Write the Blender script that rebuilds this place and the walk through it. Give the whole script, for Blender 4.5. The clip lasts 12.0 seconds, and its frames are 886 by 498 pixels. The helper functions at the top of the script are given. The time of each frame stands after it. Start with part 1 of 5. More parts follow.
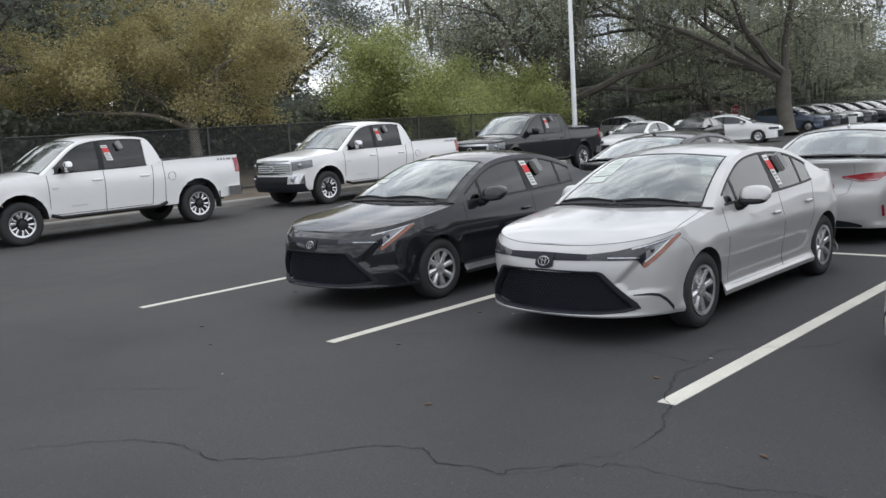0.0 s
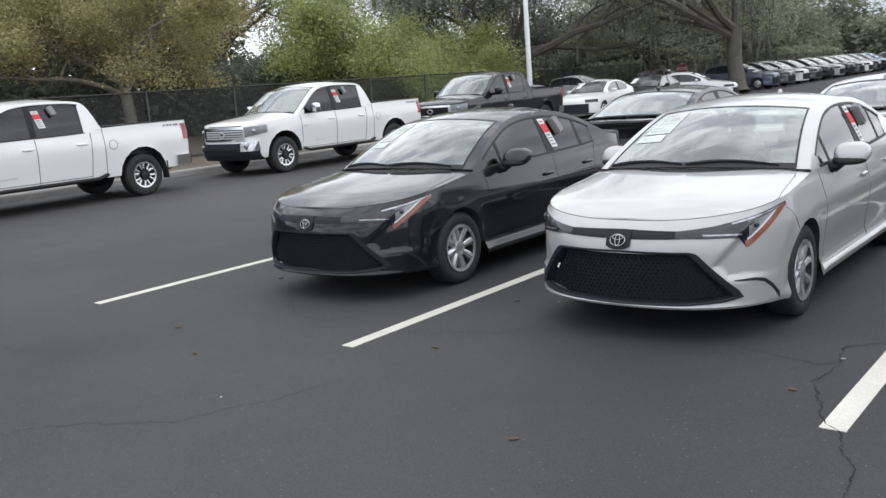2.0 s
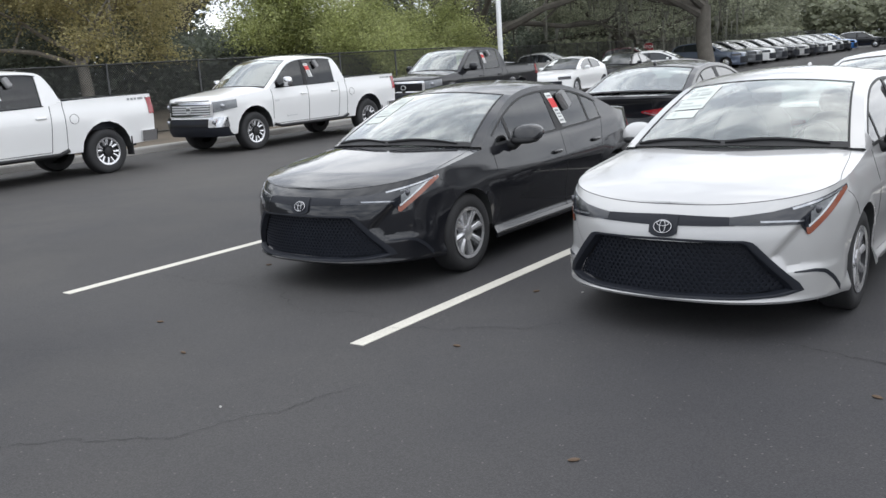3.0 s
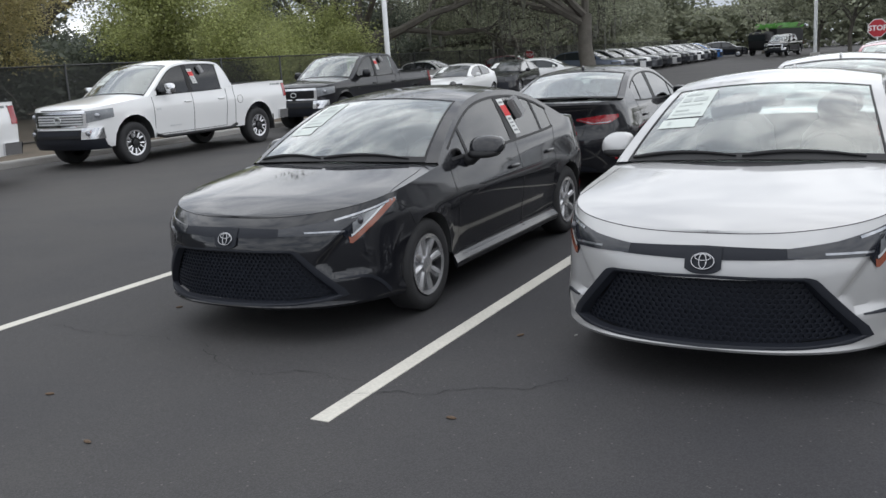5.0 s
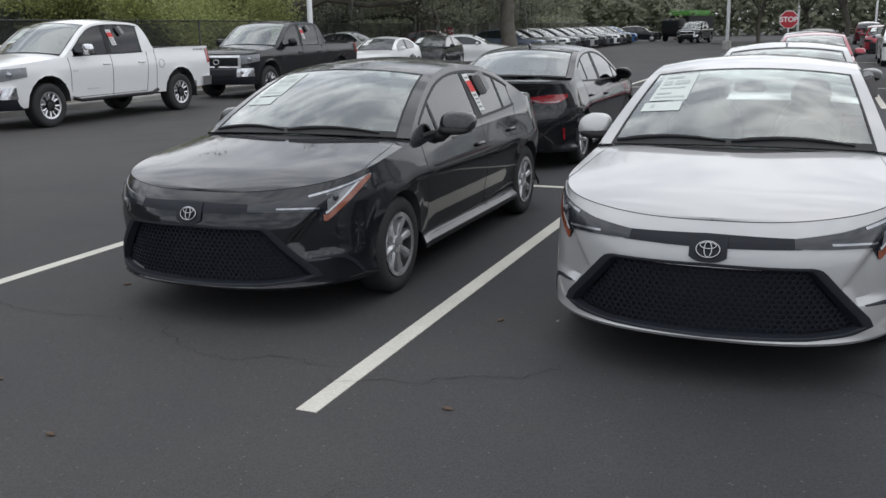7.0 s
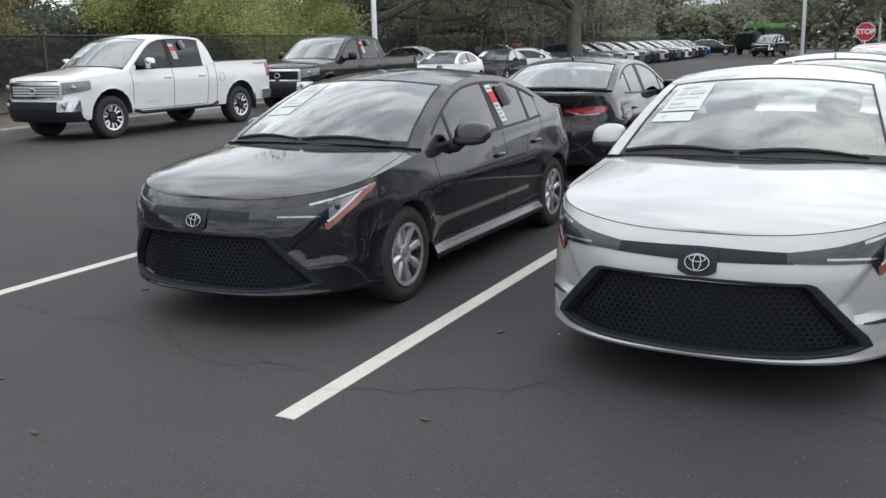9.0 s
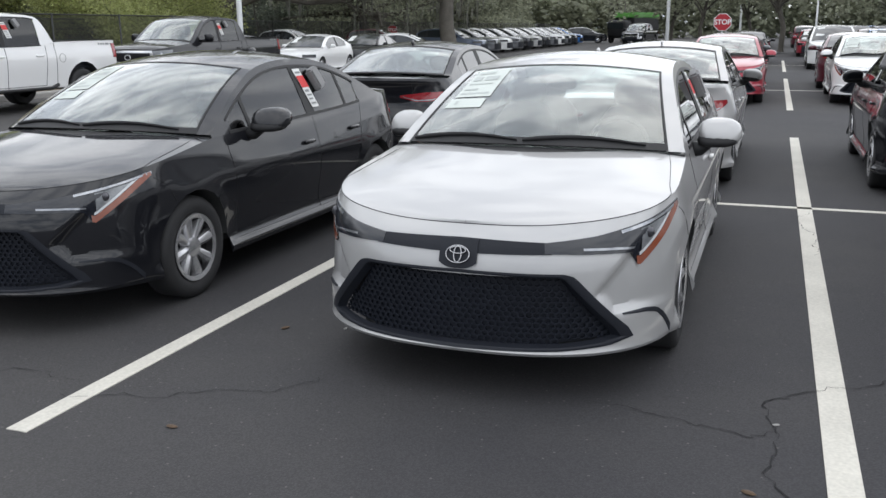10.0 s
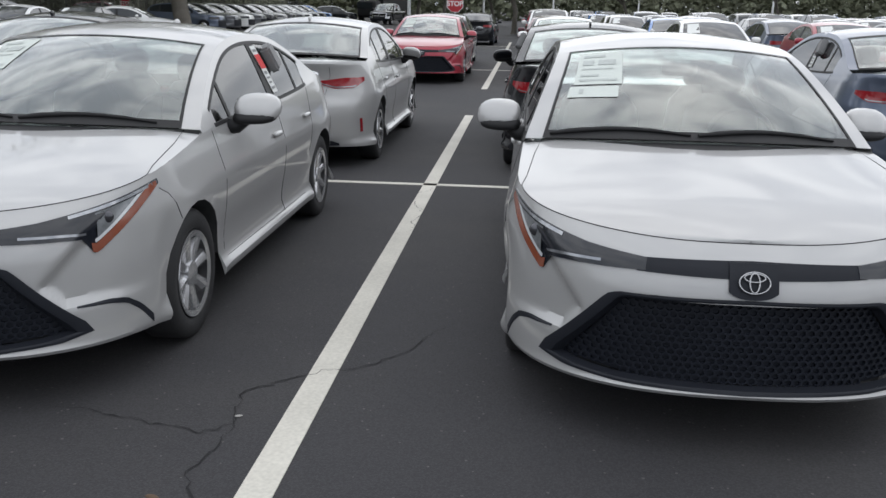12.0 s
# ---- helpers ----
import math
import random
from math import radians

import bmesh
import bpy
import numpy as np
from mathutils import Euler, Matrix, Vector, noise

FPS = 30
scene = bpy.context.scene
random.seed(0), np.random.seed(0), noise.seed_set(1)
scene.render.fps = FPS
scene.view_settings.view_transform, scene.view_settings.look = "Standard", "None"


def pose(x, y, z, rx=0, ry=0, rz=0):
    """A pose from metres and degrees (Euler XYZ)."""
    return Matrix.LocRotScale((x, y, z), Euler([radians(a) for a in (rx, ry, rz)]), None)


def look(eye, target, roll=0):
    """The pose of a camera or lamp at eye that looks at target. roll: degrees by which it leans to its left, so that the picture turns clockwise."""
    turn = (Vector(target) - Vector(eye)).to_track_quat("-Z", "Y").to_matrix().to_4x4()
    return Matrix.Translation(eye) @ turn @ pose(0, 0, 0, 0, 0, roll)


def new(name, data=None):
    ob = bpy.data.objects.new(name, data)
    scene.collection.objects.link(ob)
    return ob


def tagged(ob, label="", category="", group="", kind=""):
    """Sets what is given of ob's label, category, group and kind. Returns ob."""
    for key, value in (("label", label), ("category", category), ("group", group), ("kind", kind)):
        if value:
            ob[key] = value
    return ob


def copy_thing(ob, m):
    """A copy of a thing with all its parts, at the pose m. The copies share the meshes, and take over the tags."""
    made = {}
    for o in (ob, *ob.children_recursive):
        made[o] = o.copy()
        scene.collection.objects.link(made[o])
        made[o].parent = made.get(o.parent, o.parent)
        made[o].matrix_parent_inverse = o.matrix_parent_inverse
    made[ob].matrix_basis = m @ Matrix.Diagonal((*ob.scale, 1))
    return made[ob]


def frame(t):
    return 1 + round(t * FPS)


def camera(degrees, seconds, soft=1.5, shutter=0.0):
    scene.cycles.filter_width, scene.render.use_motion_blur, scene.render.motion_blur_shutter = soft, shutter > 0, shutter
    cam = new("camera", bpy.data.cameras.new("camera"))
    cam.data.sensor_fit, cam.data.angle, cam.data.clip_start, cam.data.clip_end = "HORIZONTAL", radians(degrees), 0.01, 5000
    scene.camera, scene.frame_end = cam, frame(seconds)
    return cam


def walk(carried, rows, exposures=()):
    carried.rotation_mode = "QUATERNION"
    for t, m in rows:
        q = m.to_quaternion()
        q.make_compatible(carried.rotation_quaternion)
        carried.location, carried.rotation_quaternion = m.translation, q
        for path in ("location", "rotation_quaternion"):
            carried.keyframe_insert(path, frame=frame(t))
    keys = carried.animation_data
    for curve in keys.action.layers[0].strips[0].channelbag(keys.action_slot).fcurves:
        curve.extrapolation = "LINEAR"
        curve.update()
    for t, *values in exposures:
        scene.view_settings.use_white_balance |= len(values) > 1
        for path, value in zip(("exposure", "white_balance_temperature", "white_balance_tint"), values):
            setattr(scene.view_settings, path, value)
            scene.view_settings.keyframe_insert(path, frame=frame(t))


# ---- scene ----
cam = camera(52.6, 12.0)
PATH = [
    (0, (0.38, -0.409, 1.792), (-0.971, 1.04, 1.518), -3.5),
    (0.5, (-0.062, -0.318, 1.777), (-1.382, 1.157, 1.493), -3.3),
    (1, (-0.4, -0.157, 1.765), (-1.691, 1.342, 1.471), -3.4),
    (1.5, (-0.792, 0.086, 1.753), (-2.065, 1.598, 1.445), -3.6),
    (2, (-1.164, 0.203, 1.738), (-2.405, 1.729, 1.377), -4.3),
    (2.5, (-1.528, 0.333, 1.739), (-2.726, 1.877, 1.315), -4.2),
    (2.7, (-1.664, 0.396, 1.719), (-2.856, 1.945, 1.299), -4.1),
    (4.3, (-2.642, 0.883, 1.665), (-3.622, 2.577, 1.253), -3.2),
    (4.5, (-2.737, 0.964, 1.656), (-3.705, 2.664, 1.243), -3.6),
    (5, (-2.978, 1.147, 1.672), (-3.918, 2.863, 1.258), -3.6),
    (5.5, (-3.146, 1.188, 1.666), (-4.008, 2.94, 1.233), -3.4),
    (6, (-3.355, 1.214, 1.662), (-4.069, 3.026, 1.208), -2.0),
    (6.5, (-3.43, 1.187, 1.668), (-4.124, 3.006, 1.208), -1.7),
    (7, (-3.45, 1.179, 1.669), (-4.206, 2.968, 1.194), -1.1),
    (7.5, (-3.467, 1.172, 1.668), (-4.324, 2.912, 1.178), 1.5),
    (7.7, (-3.474, 1.183, 1.669), (-4.412, 2.885, 1.194), 1.0),
    (9.3, (-2.957, 1.46, 1.611), (-3.828, 3.207, 1.18), -2.2),
    (9.5, (-2.866, 1.535, 1.6), (-3.661, 3.315, 1.152), -1.3),
    (10, (-2.657, 1.788, 1.61), (-3.322, 3.613, 1.133), -0.4),
    (10.5, (-2.409, 1.857, 1.635), (-3.024, 3.698, 1.151), 0.4),
    (11, (-2.083, 1.901, 1.639), (-2.683, 3.745, 1.148), 0.4),
    (11.5, (-1.808, 2.081, 1.608), (-2.376, 3.932, 1.107), 0.2),
    (11.6, (-1.773, 2.141, 1.616), (-2.282, 4.007, 1.11), 0.9),
    (11.8, (-1.635, 2.281, 1.621), (-1.966, 4.184, 1.102), 2.5),
    (12, (-1.467, 2.327, 1.57), (-1.635, 4.251, 1.053), 1.1),
]
walk(cam, [(t, look(eye, target, roll)) for t, eye, target, roll in PATH],
     [(t, stops, 6260, 10) for t, stops in ((0, 0.08), (1.5, 0.22), (2.0, 0.34), (2.5, 0.45), (2.7, 0.45), (4.3, 0.2), (5, 0.1), (5.8, 0.02), (6.5, -0.12), (7, -0.08), (7.5, 0.13), (9.5, 0.24), (10, 0.22), (10.5, 0.16), (11, -0.05), (11.5, -0.08), (12, -0.07))])

# ---- light: an overcast noon sky with a broad, weak sun ----
SUN_ELEVATION, SUN_ROTATION = radians(55), radians(15)
world = bpy.data.worlds.new("overcast_sky")
scene.world = world
world.use_nodes = True
wn, wl = world.node_tree.nodes, world.node_tree.links
wn.clear()
sky = wn.new("ShaderNodeTexSky")
sky.sky_type = "NISHITA"
sky.sun_disc = False
sky.sun_elevation, sky.sun_rotation = SUN_ELEVATION, SUN_ROTATION
sky.air_density, sky.dust_density, sky.ozone_density = 1.0, 3.0, 1.0
coord = wn.new("ShaderNodeTexCoord")
stretch = wn.new("ShaderNodeMapping")
stretch.inputs["Scale"].default_value = (1.6, 1.6, 3.6)
clouds = wn.new("ShaderNodeTexNoise")
clouds.inputs["Scale"].default_value = 2.9
clouds.inputs["Detail"].default_value = 7
clouds.inputs["Roughness"].default_value = 0.56
clouds.inputs["Distortion"].default_value = 0.5
cover = wn.new("ShaderNodeValToRGB")
cover.color_ramp.elements[0].position, cover.color_ramp.elements[0].color = 0.41, (4.9, 5.3, 6.0, 1)
cover.color_ramp.elements[1].position, cover.color_ramp.elements[1].color = 0.60, (12.4, 12.5, 12.6, 1)
# an overcast sky is dimmer towards the horizon than overhead
height = wn.new("ShaderNodeSeparateXYZ")
rise = wn.new("ShaderNodeMapRange")
rise.inputs["To Min"].default_value, rise.inputs["To Max"].default_value = 0.90, 1.08
dome = wn.new("ShaderNodeMixRGB")
dome.blend_type, dome.inputs[0].default_value = "MULTIPLY", 1.0
blend = wn.new("ShaderNodeMixRGB")
blend.inputs[0].default_value = 0.9
back = wn.new("ShaderNodeBackground")
back.inputs["Strength"].default_value = 0.125
out = wn.new("ShaderNodeOutputWorld")
wl.new(coord.outputs["Generated"], stretch.inputs["Vector"])
wl.new(stretch.outputs[0], clouds.inputs["Vector"])
wl.new(clouds.outputs[0], cover.inputs[0])
wl.new(sky.outputs[0], blend.inputs[1])
wl.new(cover.outputs[0], blend.inputs[2])
wl.new(coord.outputs["Generated"], height.inputs[0])
wl.new(height.outputs[2], rise.inputs["Value"])
wl.new(blend.outputs[0], dome.inputs[1])
wl.new(rise.outputs[0], dome.inputs[2])
wl.new(dome.outputs[0], back.inputs["Color"])
wl.new(back.outputs[0], out.inputs[0])

sun = new("sun", bpy.data.lights.new("sun", "SUN"))
sun.data.energy, sun.data.angle, sun.data.color = 0.9, radians(180), (1.0, 0.96, 0.9)
sun.rotation_euler = (radians(90) - SUN_ELEVATION, 0, radians(180) - SUN_ROTATION)
scene.view_settings.exposure = 0.0

# ---- materials ----
def mat(name, color, rough=0.5, metal=0.0, vary=0.12, scale=3.0, fine=60.0, bump=0.0, coat=0.0, island=0.0, per_object=0.0, spec=0.5):
    """A Principled material whose colour and roughness vary at two scales."""
    m = bpy.data.materials.new(name)
    m.use_nodes = True
    n, l = m.node_tree.nodes, m.node_tree.links
    p = n["Principled BSDF"]
    p.inputs["Roughness"].default_value, p.inputs["Metallic"].default_value = rough, metal
    p.inputs["Coat Weight"].default_value, p.inputs["Coat Roughness"].default_value = coat, 0.04
    p.inputs["Specular IOR Level"].default_value = spec
    tex = n.new("ShaderNodeTexCoord")
    big, small = n.new("ShaderNodeTexNoise"), n.new("ShaderNodeTexNoise")
    for node, s in ((big, scale), (small, fine)):
        node.inputs["Scale"].default_value, node.inputs["Detail"].default_value = s, 6
        l.new(tex.outputs["Object"], node.inputs["Vector"])
    add = n.new("ShaderNodeMath")
    add.operation = "ADD"
    l.new(big.outputs[0], add.inputs[0]), l.new(small.outputs[0], add.inputs[1])
    span = n.new("ShaderNodeMapRange")
    span.inputs["From Min"].default_value, span.inputs["From Max"].default_value = 0.65, 1.35
    span.inputs["To Min"].default_value, span.inputs["To Max"].default_value = 1 - vary, 1 + vary
    l.new(add.outputs[0], span.inputs["Value"])
    value = span.outputs[0]
    for amount, socket in ((island, "Random Per Island"), (per_object, "Random")):
        if amount:
            src = n.new("ShaderNodeNewGeometry" if socket == "Random Per Island" else "ShaderNodeObjectInfo")
            r = n.new("ShaderNodeMapRange")
            r.inputs["To Min"].default_value, r.inputs["To Max"].default_value = 1 - amount, 1 + amount
            l.new(src.outputs[socket], r.inputs["Value"])
            mul = n.new("ShaderNodeMath")
            mul.operation = "MULTIPLY"
            l.new(value, mul.inputs[0]), l.new(r.outputs[0], mul.inputs[1])
            value = mul.outputs[0]
    tint = n.new("ShaderNodeMixRGB")
    tint.blend_type, tint.inputs[0].default_value = "MULTIPLY", 1.0
    tint.inputs[1].default_value = (*color, 1)
    l.new(value, tint.inputs[2])
    l.new(tint.outputs[0], p.inputs["Base Color"])
    if bump:
        b = n.new("ShaderNodeBump")
        b.inputs["Strength"].default_value, b.inputs["Distance"].default_value = bump, 0.01
        l.new(small.outputs[0], b.inputs["Height"])
        l.new(b.outputs[0], p.inputs["Normal"])
    return m


def glass_mat(name, color, rough=0.0, ior=1.6, coat=0.6):
    m = mat(name, color, rough, vary=0.02)
    p = m.node_tree.nodes["Principled BSDF"]
    p.inputs["Transmission Weight"].default_value = 1.0
    p.inputs["IOR"].default_value = ior
    p.inputs["Coat Weight"].default_value = coat
    return m


def paint(name, color, metal=0.0, rough=0.3, spec=0.3):
    return mat(name, color, rough, metal, vary=0.025, scale=1.2, fine=900, coat=1.0, spec=spec)


SILVER = paint("silver_paint", (0.435, 0.432, 0.428), 0.30, 0.40)
BLACK = paint("black_paint", (0.007, 0.0075, 0.010), 0.0, 0.5, 0.1)
WHITE = paint("white_paint", (0.78, 0.78, 0.77), 0.0, 0.30)
RED = paint("red_paint", (0.30, 0.012, 0.030), 0.25, 0.28)
GREY = paint("grey_paint", (0.13, 0.135, 0.145), 0.5, 0.28)
SLATE = paint("slate_blue_paint", (0.11, 0.135, 0.19), 0.45, 0.28)
BLUE = paint("blue_paint", (0.03, 0.16, 0.48), 0.2, 0.28)
MAROON = paint("maroon_paint", (0.09, 0.012, 0.022), 0.2, 0.28)
GREEN = paint("green_paint", (0.12, 0.34, 0.07), 0.0, 0.4)
TRIM = mat("black_trim", (0.014, 0.014, 0.015), 0.5, vary=0.1, fine=200, spec=0.3)
MATTE = mat("matte_black_plastic", (0.013, 0.015, 0.021), 0.55, vary=0.15, fine=300, bump=0.1, spec=0.3)
GRILLEBLACK = mat("deep_black_plastic", (0.011, 0.013, 0.019), 0.5, vary=0.15, spec=0.2)
GLOSS = mat("gloss_black", (0.008, 0.008, 0.009), 0.12, vary=0.05, coat=0.6)
RUBBER = mat("tyre_rubber", (0.022, 0.022, 0.023), 0.75, vary=0.2, fine=140, bump=0.15)
ALLOY = mat("wheel_silver", (0.64, 0.64, 0.65), 0.26, 0.8, vary=0.06, fine=80)
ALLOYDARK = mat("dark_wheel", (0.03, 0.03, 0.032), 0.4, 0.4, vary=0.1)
CHROME = mat("chrome", (0.66, 0.66, 0.67), 0.14, 1.0, vary=0.03)
# darker than CHROME, so that the badge rings stand out less
BADGE = mat("grey_chrome_badge", (0.40, 0.40, 0.41), 0.22, 1.0, vary=0.05)
LAMPRED = mat("red_lamp_lens", (0.27, 0.010, 0.016), 0.12, vary=0.1, coat=1.0)
AMBER = mat("amber_reflector", (0.22, 0.055, 0.024), 0.2, vary=0.12, coat=0.7)
LAMPDARK = mat("smoked_lamp_lens", (0.012, 0.014, 0.020), 0.2, vary=0.2, scale=12, coat=0.4)
LAMPBOX = mat("grey_lamp_housing", (0.22, 0.23, 0.24), 0.25, 0.3, vary=0.25, scale=25, coat=0.5)
LAMPPALE = mat("pale_lamp_strip", (0.55, 0.56, 0.57), 0.25, 0.1, vary=0.1, coat=0.6)
PROJECTOR = mat("projector_glass", (0.10, 0.10, 0.11), 0.08, 0.6, vary=0.2)
LAMPCLEAR = mat("clear_lamp_reflector", (0.36, 0.37, 0.39), 0.12, 0.7, vary=0.2, scale=25)
CABIN = mat("dark_cabin_lining", (0.045, 0.047, 0.047), 0.8, vary=0.2)
SEAT = mat("black_seat_fabric", (0.035, 0.035, 0.037), 0.9, vary=0.15, fine=300, bump=0.2)
PAPER = mat("white_paper", (0.72, 0.73, 0.71), 0.7, vary=0.04)
PAPERRED = mat("red_print", (0.62, 0.05, 0.05), 0.6, vary=0.05)
INK = mat("grey_print", (0.25, 0.26, 0.26), 0.7, vary=0.1)
BOXGREY = mat("grey_lock_box", (0.22, 0.22, 0.22), 0.6, vary=0.1, bump=0.1)
WINDSHIELD = glass_mat("windscreen_glass", (0.76, 0.86, 0.82), coat=0.9)
TINTED = glass_mat("tinted_side_glass", (0.05, 0.055, 0.058), ior=1.5, coat=0.25)
GALV = mat("galvanised_steel", (0.62, 0.63, 0.63), 0.45, 0.3, vary=0.08, fine=30)
FENCEBLACK = mat("black_coated_steel", (0.015, 0.016, 0.016), 0.45, vary=0.1)
CONCRETE = mat("kerb_concrete", (0.34, 0.33, 0.31), 0.85, vary=0.18, scale=1.5, fine=40, bump=0.3)
STOPRED = mat("stop_sign_red", (0.40, 0.02, 0.03), 0.5, vary=0.05)
STOPWHITE = mat("stop_sign_white", (0.8, 0.8, 0.8), 0.5, vary=0.03)
BARK = mat("oak_bark", (0.105, 0.095, 0.08), 0.9, vary=0.35, scale=2, fine=22, bump=0.6)
BARKPALE = mat("pale_grey_bark", (0.24, 0.22, 0.19), 0.9, vary=0.3, scale=2, fine=22, bump=0.6)
LEAFOAK = mat("oak_leaves", (0.31, 0.325, 0.235), 0.6, vary=0.35, scale=0.35, fine=3, island=0.35)
LEAFDARK = mat("dark_leaves", (0.16, 0.18, 0.14), 0.6, vary=0.35, scale=0.35, fine=3, island=0.35)
LEAFLIME = mat("bright_leaves", (0.38, 0.41, 0.17), 0.6, vary=0.3, scale=0.35, fine=3, island=0.35)
LEAFOCHRE = mat("ochre_leaves", (0.44, 0.395, 0.20), 0.6, vary=0.35, scale=0.3, fine=3, island=0.35)
MOSS = mat("hanging_moss", (0.2, 0.2, 0.17), 0.9, vary=0.3, scale=0.5, fine=3, island=0.3)
MULCH = mat("mulch_and_leaf_litter", (0.105, 0.085, 0.062), 0.95, vary=0.4, scale=0.8, fine=25, bump=0.5)
LINEPAINT = mat("worn_white_line_paint", (0.58, 0.555, 0.49), 0.7, vary=0.16, scale=2.2, fine=60, bump=0.25)
LITTER = mat("dry_leaf", (0.10, 0.065, 0.04), 0.8, vary=0.2)
# the glass's dim green cast is put into this paper colour
SHEETPAPER = mat("paper_tinted_as_behind_glass", (0.60, 0.64, 0.60), 0.8, vary=0.05)
CRACK = mat("crack_in_asphalt", (0.012, 0.012, 0.013), 0.95, vary=0.2)
WALLPAINT = mat("pale_stucco", (0.42, 0.36, 0.30), 0.85, vary=0.1, bump=0.1)


def asphalt():
    m = mat("asphalt", (0.040, 0.0395, 0.043), 0.82, vary=0.20, scale=0.35, fine=140, bump=0.35, spec=0.35)
    n, l = m.node_tree.nodes, m.node_tree.links
    p = n["Principled BSDF"]
    tex = n.new("ShaderNodeTexCoord")
    dust = n.new("ShaderNodeTexNoise")
    dust.inputs["Scale"].default_value, dust.inputs["Detail"].default_value, dust.inputs["Roughness"].default_value = 0.16, 8, 0.62
    l.new(tex.outputs["Object"], dust.inputs["Vector"])
    ramp = n.new("ShaderNodeValToRGB")
    ramp.color_ramp.elements[0].position, ramp.color_ramp.elements[1].position = 0.45, 0.72
    l.new(dust.outputs[0], ramp.inputs[0])
    mix = n.new("ShaderNodeMixRGB")
    old = p.inputs["Base Color"].links[0].from_socket
    l.new(ramp.outputs[0], mix.inputs[0]), l.new(old, mix.inputs[1])
    mix.inputs[2].default_value = (0.068, 0.065, 0.063, 1)
    lane = n.new("ShaderNodeSeparateXYZ")
    l.new(tex.outputs["Object"], lane.inputs[0])
    worn = n.new("ShaderNodeMapRange")
    worn.interpolation_type = "SMOOTHSTEP"
    worn.inputs["From Min"].default_value, worn.inputs["From Max"].default_value = -5.0, -14.0
    worn.inputs["To Min"].default_value, worn.inputs["To Max"].default_value = 0.12, 0.75
    l.new(lane.outputs[0], worn.inputs["Value"])
    streak = n.new("ShaderNodeTexNoise")
    streak.inputs["Scale"].default_value, streak.inputs["Detail"].default_value, streak.inputs["Distortion"].default_value = 1.1, 9, 0.8
    l.new(tex.outputs["Object"], streak.inputs["Vector"])
    share = n.new("ShaderNodeMath")
    share.operation = "MULTIPLY"
    l.new(worn.outputs[0], share.inputs[0]), l.new(streak.outputs[0], share.inputs[1])
    tan = n.new("ShaderNodeMixRGB")
    l.new(share.outputs[0], tan.inputs[0]), l.new(mix.outputs[0], tan.inputs[1])
    tan.inputs[2].default_value = (0.090, 0.083, 0.075, 1)
    stone = n.new("ShaderNodeTexVoronoi")
    stone.inputs["Scale"].default_value = 16
    l.new(tex.outputs["Object"], stone.inputs["Vector"])
    pale = n.new("ShaderNodeMath")
    pale.operation = "LESS_THAN"
    pale.inputs[1].default_value = 0.085
    l.new(stone.outputs["Distance"], pale.inputs[0])
    few = n.new("ShaderNodeMath")
    few.operation = "MULTIPLY"
    few.inputs[1].default_value = 0.30
    l.new(pale.outputs[0], few.inputs[0])
    flecks = n.new("ShaderNodeMixRGB")
    l.new(few.outputs[0], flecks.inputs[0]), l.new(tan.outputs[0], flecks.inputs[1])
    flecks.inputs[2].default_value = (0.24, 0.23, 0.21, 1)
    mix = flecks
    grit = n.new("ShaderNodeTexVoronoi")
    grit.inputs["Scale"].default_value = 95
    l.new(tex.outputs["Object"], grit.inputs["Vector"])
    speck = n.new("ShaderNodeMapRange")
    speck.inputs["From Min"].default_value, speck.inputs["From Max"].default_value = 0.0, 0.7
    speck.inputs["To Min"].default_value, speck.inputs["To Max"].default_value = 1.25, 0.85
    l.new(grit.outputs["Distance"], speck.inputs["Value"])
    mul = n.new("ShaderNodeMixRGB")
    mul.blend_type, mul.inputs[0].default_value = "MULTIPLY", 1.0
    l.new(mix.outputs[0], mul.inputs[1]), l.new(speck.outputs[0], mul.inputs[2])
    l.new(mul.outputs[0], p.inputs["Base Color"])
    return m


def leafy(m, share=0.5):
    """Lets light through the leaves."""
    n, l = m.node_tree.nodes, m.node_tree.links
    p, o = n["Principled BSDF"], n["Material Output"]
    t, mix = n.new("ShaderNodeBsdfTranslucent"), n.new("ShaderNodeMixShader")
    l.new(p.inputs["Base Color"].links[0].from_socket, t.inputs["Color"])
    mix.inputs[0].default_value = share
    l.new(p.outputs[0], mix.inputs[1]), l.new(t.outputs[0], mix.inputs[2])
    l.new(mix.outputs[0], o.inputs["Surface"])


for foliage in (LEAFOAK, LEAFDARK, LEAFLIME, LEAFOCHRE, MOSS):
    leafy(foliage)

ASPHALT = asphalt()


